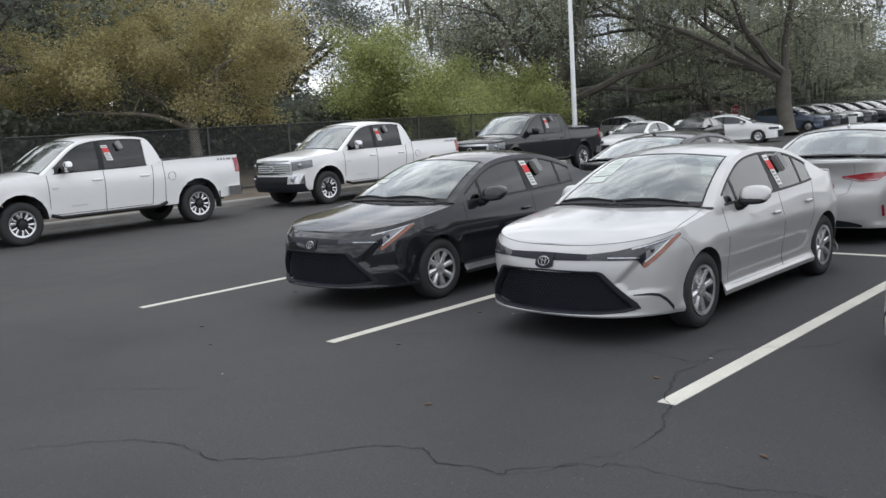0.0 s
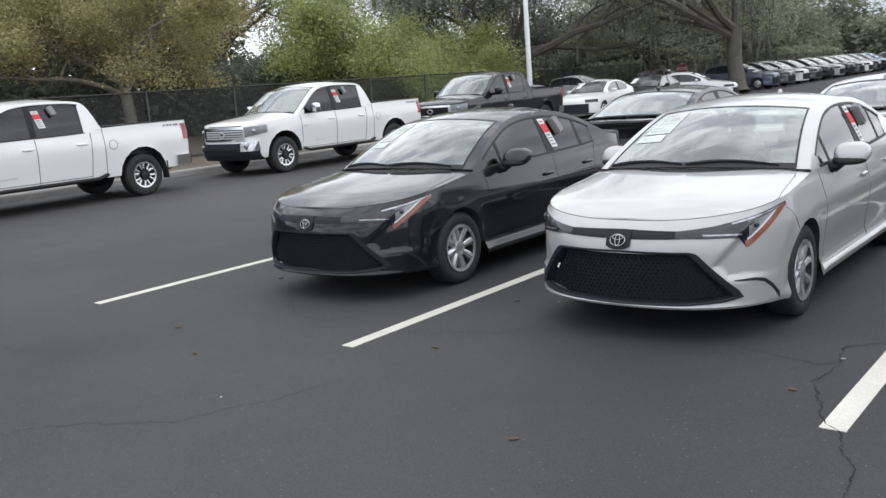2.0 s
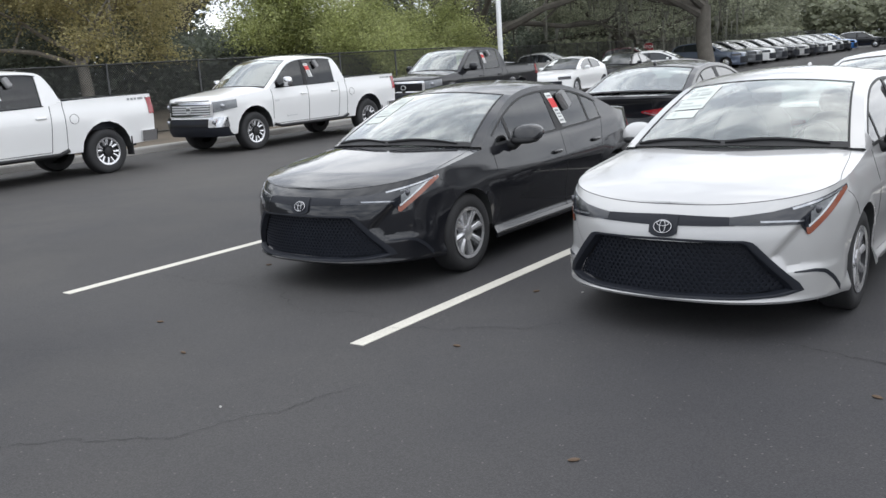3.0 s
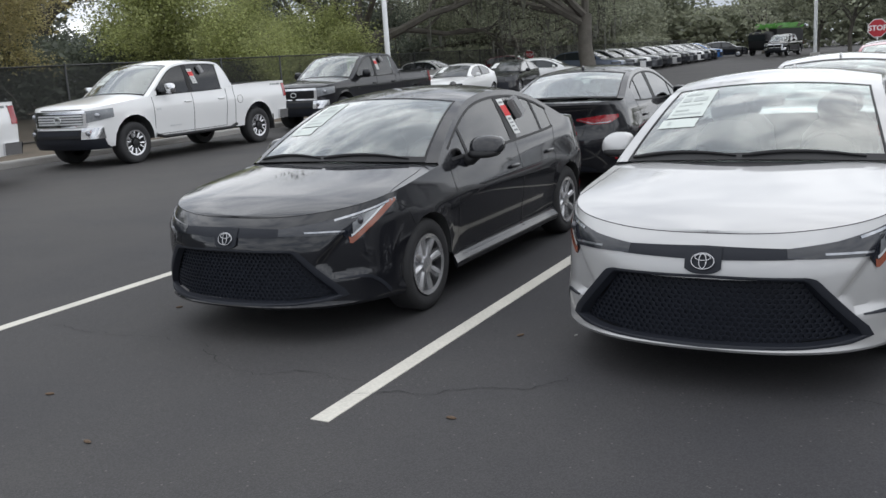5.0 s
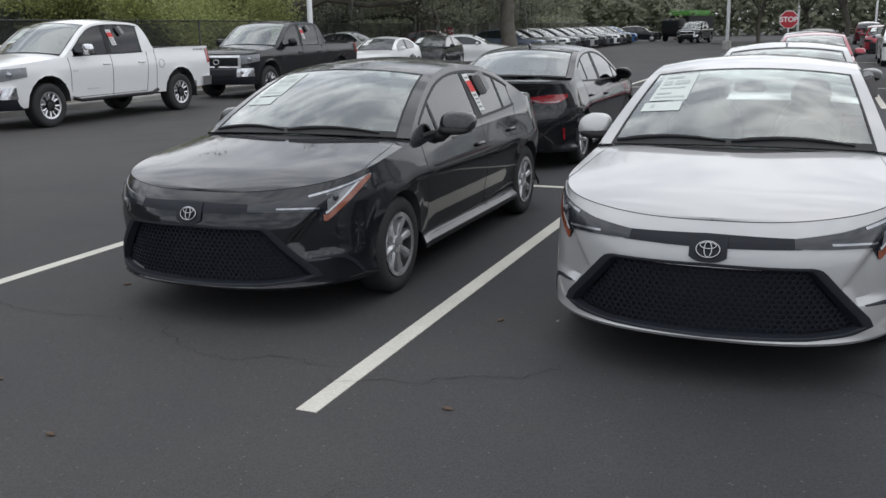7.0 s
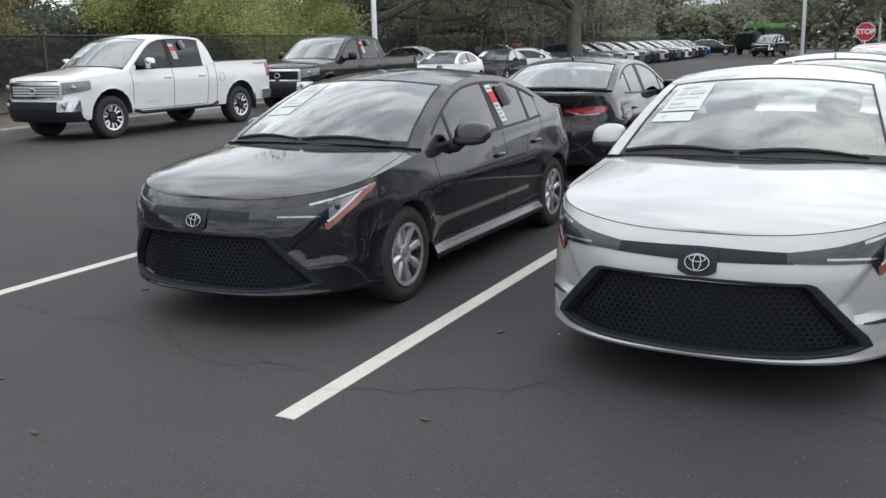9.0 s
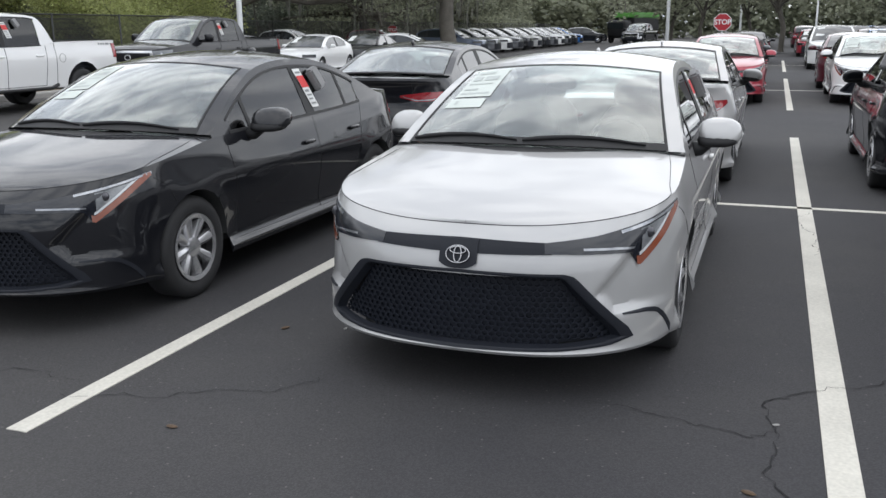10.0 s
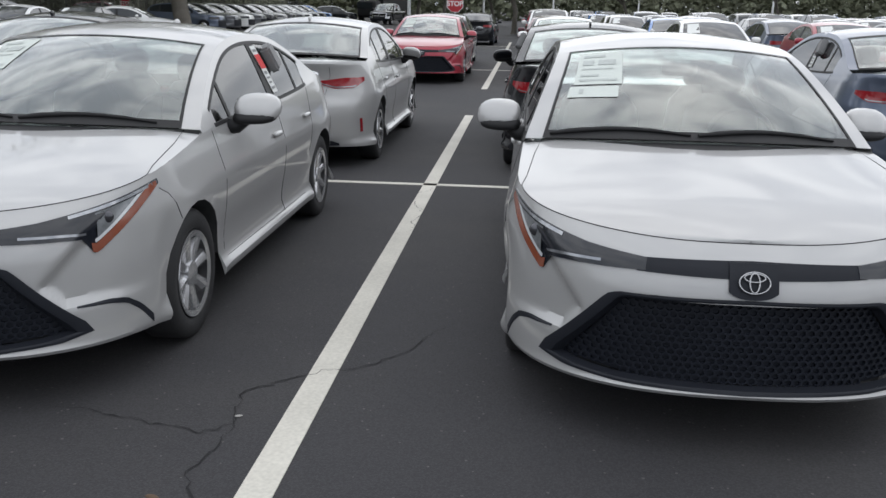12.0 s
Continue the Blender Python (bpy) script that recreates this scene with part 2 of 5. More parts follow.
def chain_link():
    """Woven wire: opaque along two families of slanted wires, open between."""
    m = bpy.data.materials.new("chain_link_mesh")
    m.use_nodes = True
    n, l = m.node_tree.nodes, m.node_tree.links
    p = n["Principled BSDF"]
    p.inputs["Base Color"].default_value, p.inputs["Roughness"].default_value = (0.015, 0.016, 0.016, 1), 0.6
    tex = n.new("ShaderNodeTexCoord")
    masks = []
    for turn in (45, -45):
        mp = n.new("ShaderNodeMapping")
        mp.inputs["Rotation"].default_value = (radians(turn), 0, 0)
        wave = n.new("ShaderNodeTexWave")
        wave.bands_direction = "Y"
        wave.inputs["Scale"].default_value = 6.2
        l.new(tex.outputs["Object"], mp.inputs[0]), l.new(mp.outputs[0], wave.inputs["Vector"])
        gt = n.new("ShaderNodeMath")
        gt.operation = "GREATER_THAN"
        gt.inputs[1].default_value = 0.86
        l.new(wave.outputs[1], gt.inputs[0])
        masks.append(gt)
    mx = n.new("ShaderNodeMath")
    mx.operation = "MAXIMUM"
    l.new(masks[0].outputs[0], mx.inputs[0]), l.new(masks[1].outputs[0], mx.inputs[1])
    l.new(mx.outputs[0], p.inputs["Alpha"])
    return m


CHAINLINK = chain_link()

# ---- building tools ----
def mesh_of(name, verts, faces, material, smooth=False):
    me = bpy.data.meshes.new(name)
    me.from_pydata([tuple(map(float, v)) for v in verts], [], faces)
    me.materials.append(material)
    if smooth:
        me.shade_smooth()
    return me


def piece(name, verts, faces, material, parent=None, label="", smooth=False):
    ob = new(name, mesh_of(name, verts, faces, material, smooth))
    if parent is not None:
        ob.parent = parent
    if label:
        ob["label"] = label
    return ob


def part(name, bm, material, parent=None, label="", smooth=False):
    me = bpy.data.meshes.new(name)
    bm.to_mesh(me)
    bm.free()
    me.materials.append(material)
    if smooth:
        me.shade_smooth()
    ob = new(name, me)
    if parent is not None:
        ob.parent = parent
    if label:
        ob["label"] = label
    return ob


class Soup:
    """Vertices and faces gathered for one mesh."""

    def __init__(self):
        self.v, self.f = [], []

    def grid(self, rows, flip=False, closed=False):
        base, w = len(self.v), len(rows[0])
        for r in rows:
            self.v.extend(r)
        for i in range(len(rows) - 1):
            for j in range(w if closed else w - 1):
                k = (j + 1) % w
                q = (base + i * w + j, base + i * w + k, base + (i + 1) * w + k, base + (i + 1) * w + j)
                self.f.append(q[::-1] if flip else q)

    def box(self, x0, x1, y0, y1, z0, z1):
        b = len(self.v)
        self.v += [(x, y, z) for z in (z0, z1) for y in (y0, y1) for x in (x0, x1)]
        for q in ((0, 2, 3, 1), (4, 5, 7, 6), (0, 1, 5, 4), (2, 6, 7, 3), (0, 4, 6, 2), (1, 3, 7, 5)):
            self.f.append(tuple(b + i for i in q))

    def tube(self, pts, radii, sides=6):
        pts = [Vector(p) for p in pts]
        rows = []
        for i, p in enumerate(pts):
            d = (pts[min(i + 1, len(pts) - 1)] - pts[max(i - 1, 0)]).normalized()
            a = d.orthogonal().normalized() if i == 0 else (a - d * a.dot(d)).normalized()
            b = d.cross(a)
            r = radii[i] if hasattr(radii, "__len__") else radii
            rows.append([tuple(p + (a * math.cos(2 * math.pi * k / sides) + b * math.sin(2 * math.pi * k / sides)) * r) for k in range(sides)])
        self.grid(rows, closed=True)
        base = len(self.v) - sides
        self.f.append(tuple(range(base, base + sides)))

    def lathe(self, profile, n=24, centre=(0, 0, 0), flip=False):
        """profile: (along x, radius) pairs, turned about the x axis."""
        rows = []
        for a, r in profile:
            rows.append([(centre[0] + a, centre[1] + r * math.cos(2 * math.pi * k / n), centre[2] + r * math.sin(2 * math.pi * k / n)) for k in range(n)])
        self.grid(rows, closed=True, flip=flip)

    def piece(self, name, material, parent=None, label="", smooth=False):
        return piece(name, self.v, self.f, material, parent, label, smooth)


def lerp_table(table):
    xs, ys = [p[0] for p in table], [p[1] for p in table]
    return lambda x: float(np.interp(x, xs, ys))


def smooth_table(table):
    """A cubic through the points of the table."""
    xs, ys = [p[0] for p in table], [p[1] for p in table]

    def f(x):
        if x <= xs[0]:
            return ys[0]
        if x >= xs[-1]:
            return ys[-1]
        i = max(k for k in range(len(xs)) if xs[k] <= x)
        i = min(i, len(xs) - 2)
        h = xs[i + 1] - xs[i]
        t = (x - xs[i]) / h

        def slope(k):
            if k == 0 or k == len(xs) - 1:
                a, b = (0, 1) if k == 0 else (k - 1, k)
                return (ys[b] - ys[a]) / (xs[b] - xs[a])
            return (ys[k + 1] - ys[k - 1]) / (xs[k + 1] - xs[k - 1])
        m0, m1 = slope(i) * h, slope(i + 1) * h
        return (2 * t**3 - 3 * t**2 + 1) * ys[i] + (t**3 - 2 * t**2 + t) * m0 + (-2 * t**3 + 3 * t**2) * ys[i + 1] + (t**3 - t**2) * m1
    return f


def spread(a, b, n):
    return [a + (b - a) * i / n for i in range(n + 1)]


def empty(name, label, category, group="", kind=""):
    return tagged(new(name), label, category, group, kind)

# ---- vehicles: nose towards -y, origin on the ground under the middle ----
CORNER = smooth_table([(0.1, 0.05), (0.20, 0.02), (0.24, 0.0), (0.50, 0.0), (0.62, 0.006), (0.72, 0.014), (0.82, 0.034), (0.92, 0.06)])


class Shell:
    """A vehicle's skin: a wall that runs round the plan outline, and a glasshouse over it."""

    def __init__(self, length, half, front, rear, wheels, tyre, arch, top, bottom, in_front, in_side, in_rear, sil, tum, bow, crown_top, crown_hood):
        self.length, self.half, (self.af, self.nf), (self.ar, self.nr) = length, half, front, rear
        self.wheels, self.tyre, (self.arch_r, self.arch_z) = wheels, tyre, arch
        self.top, self.bottom = smooth_table(top), lerp_table(bottom)
        self.in_front, self.in_side, self.in_rear = smooth_table(in_front), smooth_table(in_side), smooth_table(in_rear)
        self.sil, self.tum = smooth_table(sil), tum
        self.scoop = abs(length - 4.63) < 0.001  # the sedan alone has a sculpted bumper corner
        self.bow, self.crown_top, self.crown_hood = lerp_table(bow), lerp_table(crown_top), lerp_table(crown_hood)

    def outline(self, s):
        h, y0, y1 = self.half, -self.length / 2 + self.af, self.length / 2 - self.ar
        if s < 1 or s > 2:
            a, n = (self.af, self.nf) if s < 1 else (self.ar, self.nr)
            th = (s if s < 1 else 3 - s) * math.pi / 2
            cx, cy = max(math.sin(th), 0) ** (2 / n), max(math.cos(th), 0) ** (2 / n)
            nx, ny = cx ** (n - 1) / h, cy ** (n - 1) / a
            d = math.hypot(nx, ny)
            sign = -1 if s < 1 else 1
            return h * cx, (y0 - a * cy) if s < 1 else (y1 + a * cy), nx / d, sign * ny / d
        return h, y0 + (y1 - y0) * (s - 1), 1.0, 0.0

    def wall(self, s, z, off=0.0):
        m, s = (-1 if s < 0 else 1), abs(s)
        x, y, nx, ny = self.outline(s)
        tuck = self.in_side(z)
        if self.scoop and s < 1:
            k = min(max((-1.60 - y) / 0.12, 0), 1)
            tuck += (CORNER(z) - tuck) * k
        inset = nx * nx * tuck + ny * ny * (self.in_front(z) if s < 1.5 else self.in_rear(z))
        for yw in self.wheels:
            d = math.hypot(y - yw, z - self.tyre) - self.arch_r
            if 0 <= d < 0.09:
                inset -= 0.014 * (1 - d / 0.09) * nx
        if self.scoop and s < 1:
            over = (0.50 + 1.25 * (x - 0.58) - z) * 0.62
            under = z - 0.40 if x > 0.66 else (z - 0.50 + 1.25 * (x - 0.58)) * 0.62
            inset += 0.034 * min(max(min(over, under) / 0.030, 0), 1) * min(max((0.87 - x) / 0.15, 0), 1)
        d = off - inset
        return (m * (x + nx * d), y + ny * d, z)

    def rim(self, s, off=0.0):
        return self.wall(s, self.top(self.outline(abs(s))[1]), off)

    def s_at(self, test):
        lo, hi = 0.0, 3.0
        for _ in range(26):
            mid = (lo + hi) / 2
            if test(mid):
                lo = mid
            else:
                hi = mid
        return lo

    def s_y(self, y, z=None):
        return self.s_at(lambda s: (self.wall(s, z) if z is not None else self.rim(s))[1] < y)

    def front(self, x, z, off=0.0):
        a = abs(x)
        s = self.s_at(lambda q: q < 1.4 and self.wall(q, z)[0] < a)
        return self.wall(-s if x < 0 else s, z, off)

    def back(self, x, z, off=0.0):
        a = abs(x)
        s = self.s_at(lambda q: q < 1.6 or self.wall(q, z)[0] > a)
        return self.wall(-s if x < 0 else s, z, off)

    def side(self, y, z, off=0.0):
        return self.wall(self.s_y(y, z), z, off)

    def low(self, s):
        y = self.outline(s)[1]
        z = self.bottom(y)
        for yw in self.wheels:
            d = abs(y - yw)
            if d < self.arch_r:
                z = max(z, self.arch_z + math.sqrt(self.arch_r**2 - d * d))
        return z

    def columns(self, fine):
        ys = [self.s_at(lambda s, y=y: self.outline(s)[1] < y) for yw in self.wheels
              for y in [yw - self.arch_r - 0.002, yw + self.arch_r + 0.002] + [yw - self.arch_r * 0.9999 * math.cos(math.pi * k / fine) for k in range(fine + 1)]]
        nose = fine * 5 if fine > 10 else fine
        ss = [i / nose for i in range(nose)] + spread(1, 2, fine * 2) + [2 + (i + 1) / fine for i in range(fine)]
        ss = [s for s in ss if all(abs(self.outline(s)[1] - yw) > self.arch_r for yw in self.wheels)]
        return sorted(set(round(s, 6) for s in ss + ys))

    def skin(self, fine, rows, hole=None):
        """The wall, both sides, as a soup; hole(point) leaves faces out."""
        soup = Soup()
        for m in (1, -1):
            grid = []
            for s in self.columns(fine):
                y = self.outline(s)[1]
                b, t, low = self.bottom(y), self.top(y), self.low(s)
                grid.append([self.wall(m * s if s else 1e-9 * m, max(low, b + (t - b) * k / rows)) for k in range(rows + 1)])
            soup.grid(grid, flip=m < 0)
        if hole:
            soup.f = [f for f in soup.f if not hole([sum(soup.v[i][k] for i in f) / 4 for k in range(3)])]
        return soup

    def hood(self, x, y, lift=0.0):
        xe, _, ze = self.rim(self.s_y(y))
        h = min(abs(x) / max(xe, 1e-6), 1)
        return (x, y, ze + self.crown_hood(y) * (1 - h**2.6) + lift)

    def sheet(self, s0, s1, n, m, half=1.0):
        soup, rows = Soup(), []
        for s in spread(s0, s1, n):
            xe, y, ze = self.rim(max(s, 1e-4))
            rows.append([(xe * h * half, y, ze + self.crown_hood(y) * (1 - abs(h * half) ** 2.6)) for h in spread(-1, 1, m)])
        soup.grid(rows)
        return soup

    def glass_x(self, y, z):
        xb, _, zb = self.rim(self.s_y(y))
        k = z - zb
        return xb - self.tum * k - 0.12 * k * k

    def over(self, y, h, off=0.0):
        """The windscreen, roof and rear screen: y along the roof line, h across from -1 to 1."""
        z = self.sil(y)
        k = 1 - h * h
        return (self.glass_x(y, z) * h, y - self.bow(y) * k, z + self.crown_top(y) * k + off)

    def pane(self, y, z, off=0.0, m=1):
        return (m * (self.glass_x(y, z) + off), y, z)


def patch(soup, f, us, lo, hi, nv=4, off=0.0, thick=0.0):
    """A strip of skin between two curves; thick makes it a slab."""
    outer = [[f(u, lo(u) + (hi(u) - lo(u)) * k / nv, off) for k in range(nv + 1)] for u in us]
    soup.grid(outer)
    if thick:
        inner = [[f(u, lo(u) + (hi(u) - lo(u)) * k / nv, off - thick) for k in range(nv + 1)] for u in us]
        soup.grid(inner, flip=True)
        soup.grid([outer[0], inner[0]])
        soup.grid([inner[-1], outer[-1]])
        soup.grid([[r[0] for r in inner], [r[0] for r in outer]])
        soup.grid([[r[-1] for r in outer], [r[-1] for r in inner]])
    return soup


def skin_part(name, soup, material, parent, label="", angle=40, weld=True):
    bm = bmesh.new()
    vs = [bm.verts.new(v) for v in soup.v]
    for f in soup.f:
        try:
            bm.faces.new([vs[i] for i in f])
        except ValueError:
            pass
    if weld:
        bmesh.ops.remove_doubles(bm, verts=bm.verts, dist=0.0005)
        bmesh.ops.dissolve_degenerate(bm, edges=bm.edges, dist=0.0002)
        bmesh.ops.recalc_face_normals(bm, faces=bm.faces)
    ob = part(name, bm, material, parent, label, True)
    ob.data.set_sharp_from_angle(angle=radians(angle))
    return ob


def const(v):
    return lambda u: v


def make_wheel(parent, x, y, r, width, style, fine=28):
    """A tyre with a rim of its style; x > 0 shows its face to +x."""
    m = 1 if x > 0 else -1
    hub = r * (0.66 if style == "sedan" else 0.62)
    wheel = Soup()
    w = width
    wheel.lathe([(m * a, q) for a, q in ((-w, hub), (-w, r * 0.93), (-w * 0.85, r), (-w * 0.15, r), (-0.01, r * 0.955), (0.0, r * 0.86), (-0.004, hub * 1.06), (-0.02, hub))], fine, (x, y, r))
    tyre = skin_part("tyre", wheel, RUBBER, parent, "black rubber tyre", 50)
    # closed dish; the dark of the gaps between spokes is put into its colour
    rim = Soup()
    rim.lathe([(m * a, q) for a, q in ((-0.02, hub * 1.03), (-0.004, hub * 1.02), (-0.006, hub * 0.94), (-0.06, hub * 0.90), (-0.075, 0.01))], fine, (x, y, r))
    skin_part("rim", rim, ALLOYDARK, tyre, "dark dish behind the spokes", 40)
    count, face = (8, ALLOY) if style == "sedan" else (6, ALLOY)
    for k in range(count):
        a = 2 * math.pi * k / count + 0.2

        def pt(rad, tang, depth):
            return (x + m * depth, y + rad * math.cos(a) - tang * math.sin(a), r + rad * math.sin(a) + tang * math.cos(a))
        bend = 1.1 if style == "sedan" else 1.0
        arms = [(0.0, 0.021, 0.047)] if style == "sedan" else [(-0.060, 0.015, 0.025), (0.060, 0.015, 0.025)]
        for shift, w0, w1 in arms:
            rows, sp = [], Soup()
            for f in (0.12, 0.35, 0.6, 0.8, 0.97) if style == "sedan" else (0.42, 0.55, 0.7, 0.85, 0.97):
                rad, half = hub * f, (w0 + (w1 - w0) * f ** bend) * r / 0.316
                dep = -0.010 - 0.022 * (1 - f)
                c = shift * min(1, f + 0.25) * r / 0.4
                rows.append([pt(rad, c - half, dep - 0.035), pt(rad, c - half * 0.8, dep - 0.006), pt(rad, c - half * 0.2, dep + 0.006), pt(rad, c + half * 0.5, dep + 0.002), pt(rad, c + half * 0.8, dep - 0.006), pt(rad, c + half, dep - 0.035)])
            sp.grid(rows)
            skin_part("spoke", sp, face, tyre, "silver wheel spoke", 30)
    sp = Soup()
    sp.lathe([(m * -0.05, hub * 0.31), (m * -0.014, hub * 0.29), (m * -0.008, hub * 0.1), (m * -0.008, 0.001)], 16, (x, y, r))
    skin_part("hub_cap", sp, face if style == "sedan" else ALLOYDARK, tyre, "round hub cap", 30)
    sp = Soup()
    sp.lathe([(m * -0.02, hub * 1.02), (m * 0.0, hub * 1.0), (m * -0.008, hub * 0.87)], fine, (x, y, r))
    skin_part("rim_edge", sp, face, tyre, "silver rim edge", 30)
    return tyre


def blob(soup, c, r, m=1, power=2.6, nu=14, nv=8):
    """A rounded box about c with half sizes r."""
    rows = []

    def e(v):
        return math.copysign(abs(v) ** (2 / power), v)
    for i in range(nv + 1):
        t = -math.pi / 2 + math.pi * i / nv
        rows.append([(c[0] + m * r[0] * e(math.cos(t)) * e(math.cos(2 * math.pi * k / nu)), c[1] + r[1] * e(math.cos(t)) * e(math.sin(2 * math.pi * k / nu)), c[2] + r[2] * e(math.sin(t))) for k in range(nu)])
    soup.grid(rows, closed=True)


SEDAN = Shell(
    4.63, 0.890, (0.92, 2.6), (0.75, 2.7), (-1.285, 1.415), 0.316, (0.350, 0.325),
    [(-2.315, 0.778), (-2.2, 0.795), (-1.9, 0.832), (-1.6, 0.872), (-1.2, 0.922), (-0.95, 0.952), (0, 0.968), (1.0, 0.995), (1.6, 1.035), (2.0, 1.055), (2.315, 1.06)],
    [(-2.4, 0.232), (-1.9, 0.222), (-1.6, 0.205), (1.7, 0.20), (2.4, 0.23)],
    [(0.1, 0.06), (0.228, 0.004), (0.240, -0.012), (0.257, -0.002), (0.30, 0.002), (0.45, 0.008), (0.60, 0.02), (0.66, 0.036), (0.72, 0.065), (0.78, 0.135), (0.86, 0.26), (1.0, 0.45)],
    [(0.1, 0.05), (0.18, 0.024), (0.215, 0.0), (0.252, 0.0), (0.275, 0.022), (0.30, 0.038), (0.40, 0.038), (0.55, 0.012), (0.69, 0.0), (0.735, 0.004), (0.80, 0.022), (0.90, 0.05), (0.96, 0.068), (1.06, 0.105)],
    [(0.1, 0.14), (0.23, 0.07), (0.32, 0.02), (0.50, 0.0), (0.64, 0.015), (0.72, 0.06), (0.86, 0.075), (0.97, 0.05), (1.03, 0.02), (1.06, 0.03)],
    [(-0.98, 0.968), (-0.8, 1.078), (-0.5, 1.228), (-0.2, 1.338), (0.1, 1.386), (0.45, 1.394), (0.8, 1.366), (1.1, 1.292), (1.4, 1.172), (1.65, 1.072), (1.8, 1.044)],
    0.40,
    [(-0.98, 0.20), (-0.2, 0.10), (0.3, 0.0), (0.9, -0.06), (1.65, -0.14), (1.8, -0.1)],
    [(-0.98, 0.035), (-0.2, 0.055), (0.3, 0.065), (1.0, 0.06), (1.65, 0.03), (1.8, 0.025)],
    [(-2.315, 0.0), (-2.2, 0.012), (-1.9, 0.04), (-1.0, 0.06), (1.4, 0.03), (2.315, 0.01)])

TRUCK = Shell(
    5.81, 1.0, (0.62, 3.2), (0.18, 5.0), (-1.93, 1.77), 0.40, (0.50, 0.44),
    [(-2.905, 1.10), (-2.6, 1.15), (-2.0, 1.21), (-1.5, 1.245), (-0.8, 1.26), (0.7, 1.285), (0.98, 1.345), (2.905, 1.365)],
    [(-2.9, 0.36), (-2.4, 0.40), (-1.4, 0.44), (1.2, 0.44), (2.9, 0.50)],
    [(0.3, 0.10), (0.42, 0.02), (0.55, 0.0), (0.72, 0.03), (0.80, 0.06), (1.0, 0.07), (1.1, 0.10), (1.3, 0.3)],
    [(0.3, 0.10), (0.44, 0.05), (0.58, 0.035), (0.70, 0.02), (0.9, 0.0), (1.05, 0.0), (1.15, 0.015), (1.24, 0.04), (1.31, 0.05)],
    [(0.3, 0.10), (0.5, 0.05), (0.72, 0.03), (0.8, 0.06), (1.1, 0.05), (1.31, 0.04)],
    [(-1.47, 1.25), (-1.2, 1.46), (-0.9, 1.69), (-0.68, 1.81), (-0.35, 1.875), (0.2, 1.885), (0.62, 1.855), (0.78, 1.78), (0.90, 1.56), (1.0, 1.29)],
    0.20,
    [(-1.47, 0.16), (-0.65, 0.06), (0.0, 0.0), (1.0, -0.03)],
    [(-1.47, 0.06), (-0.6, 0.06), (0.2, 0.07), (1.0, 0.0)],
    [(-2.905, 0.0), (-2.7, 0.05), (-1.4, 0.10), (1.0, 0.0), (2.9, 0.0)])

SUV = Shell(
    4.6, 0.925, (0.80, 2.6), (0.55, 3.2), (-1.38, 1.31), 0.35, (0.40, 0.36),
    [(-2.3, 0.90), (-2.1, 0.94), (-1.6, 1.0), (-1.0, 1.05), (0, 1.07), (1.2, 1.11), (2.3, 1.15)],
    [(-2.3, 0.22), (-1.9, 0.24), (1.9, 0.26), (2.3, 0.30)],
    [(0.2, 0.06), (0.3, 0.01), (0.5, 0.0), (0.8, 0.04), (0.95, 0.14), (1.1, 0.3)],
    [(0.2, 0.04), (0.3, 0.0), (0.45, 0.03), (0.7, 0.0), (0.9, 0.02), (1.05, 0.05), (1.15, 0.07)],
    [(0.2, 0.1), (0.4, 0.0), (0.8, 0.03), (1.15, 0.06)],
    [(-1.05, 1.06), (-0.8, 1.22), (-0.45, 1.42), (-0.1, 1.56), (0.3, 1.61), (1.0, 1.60), (1.6, 1.53), (1.85, 1.44), (2.05, 1.24), (2.15, 1.13)],
    0.28,
    [(-1.05, 0.18), (-0.1, 0.08), (0.5, 0.0), (2.15, -0.05)],
    [(-1.05, 0.04), (0, 0.06), (1.8, 0.06), (2.15, 0.02)],
    [(-2.3, 0.0), (-2.1, 0.03), (-1.0, 0.07), (2.3, 0.0)])


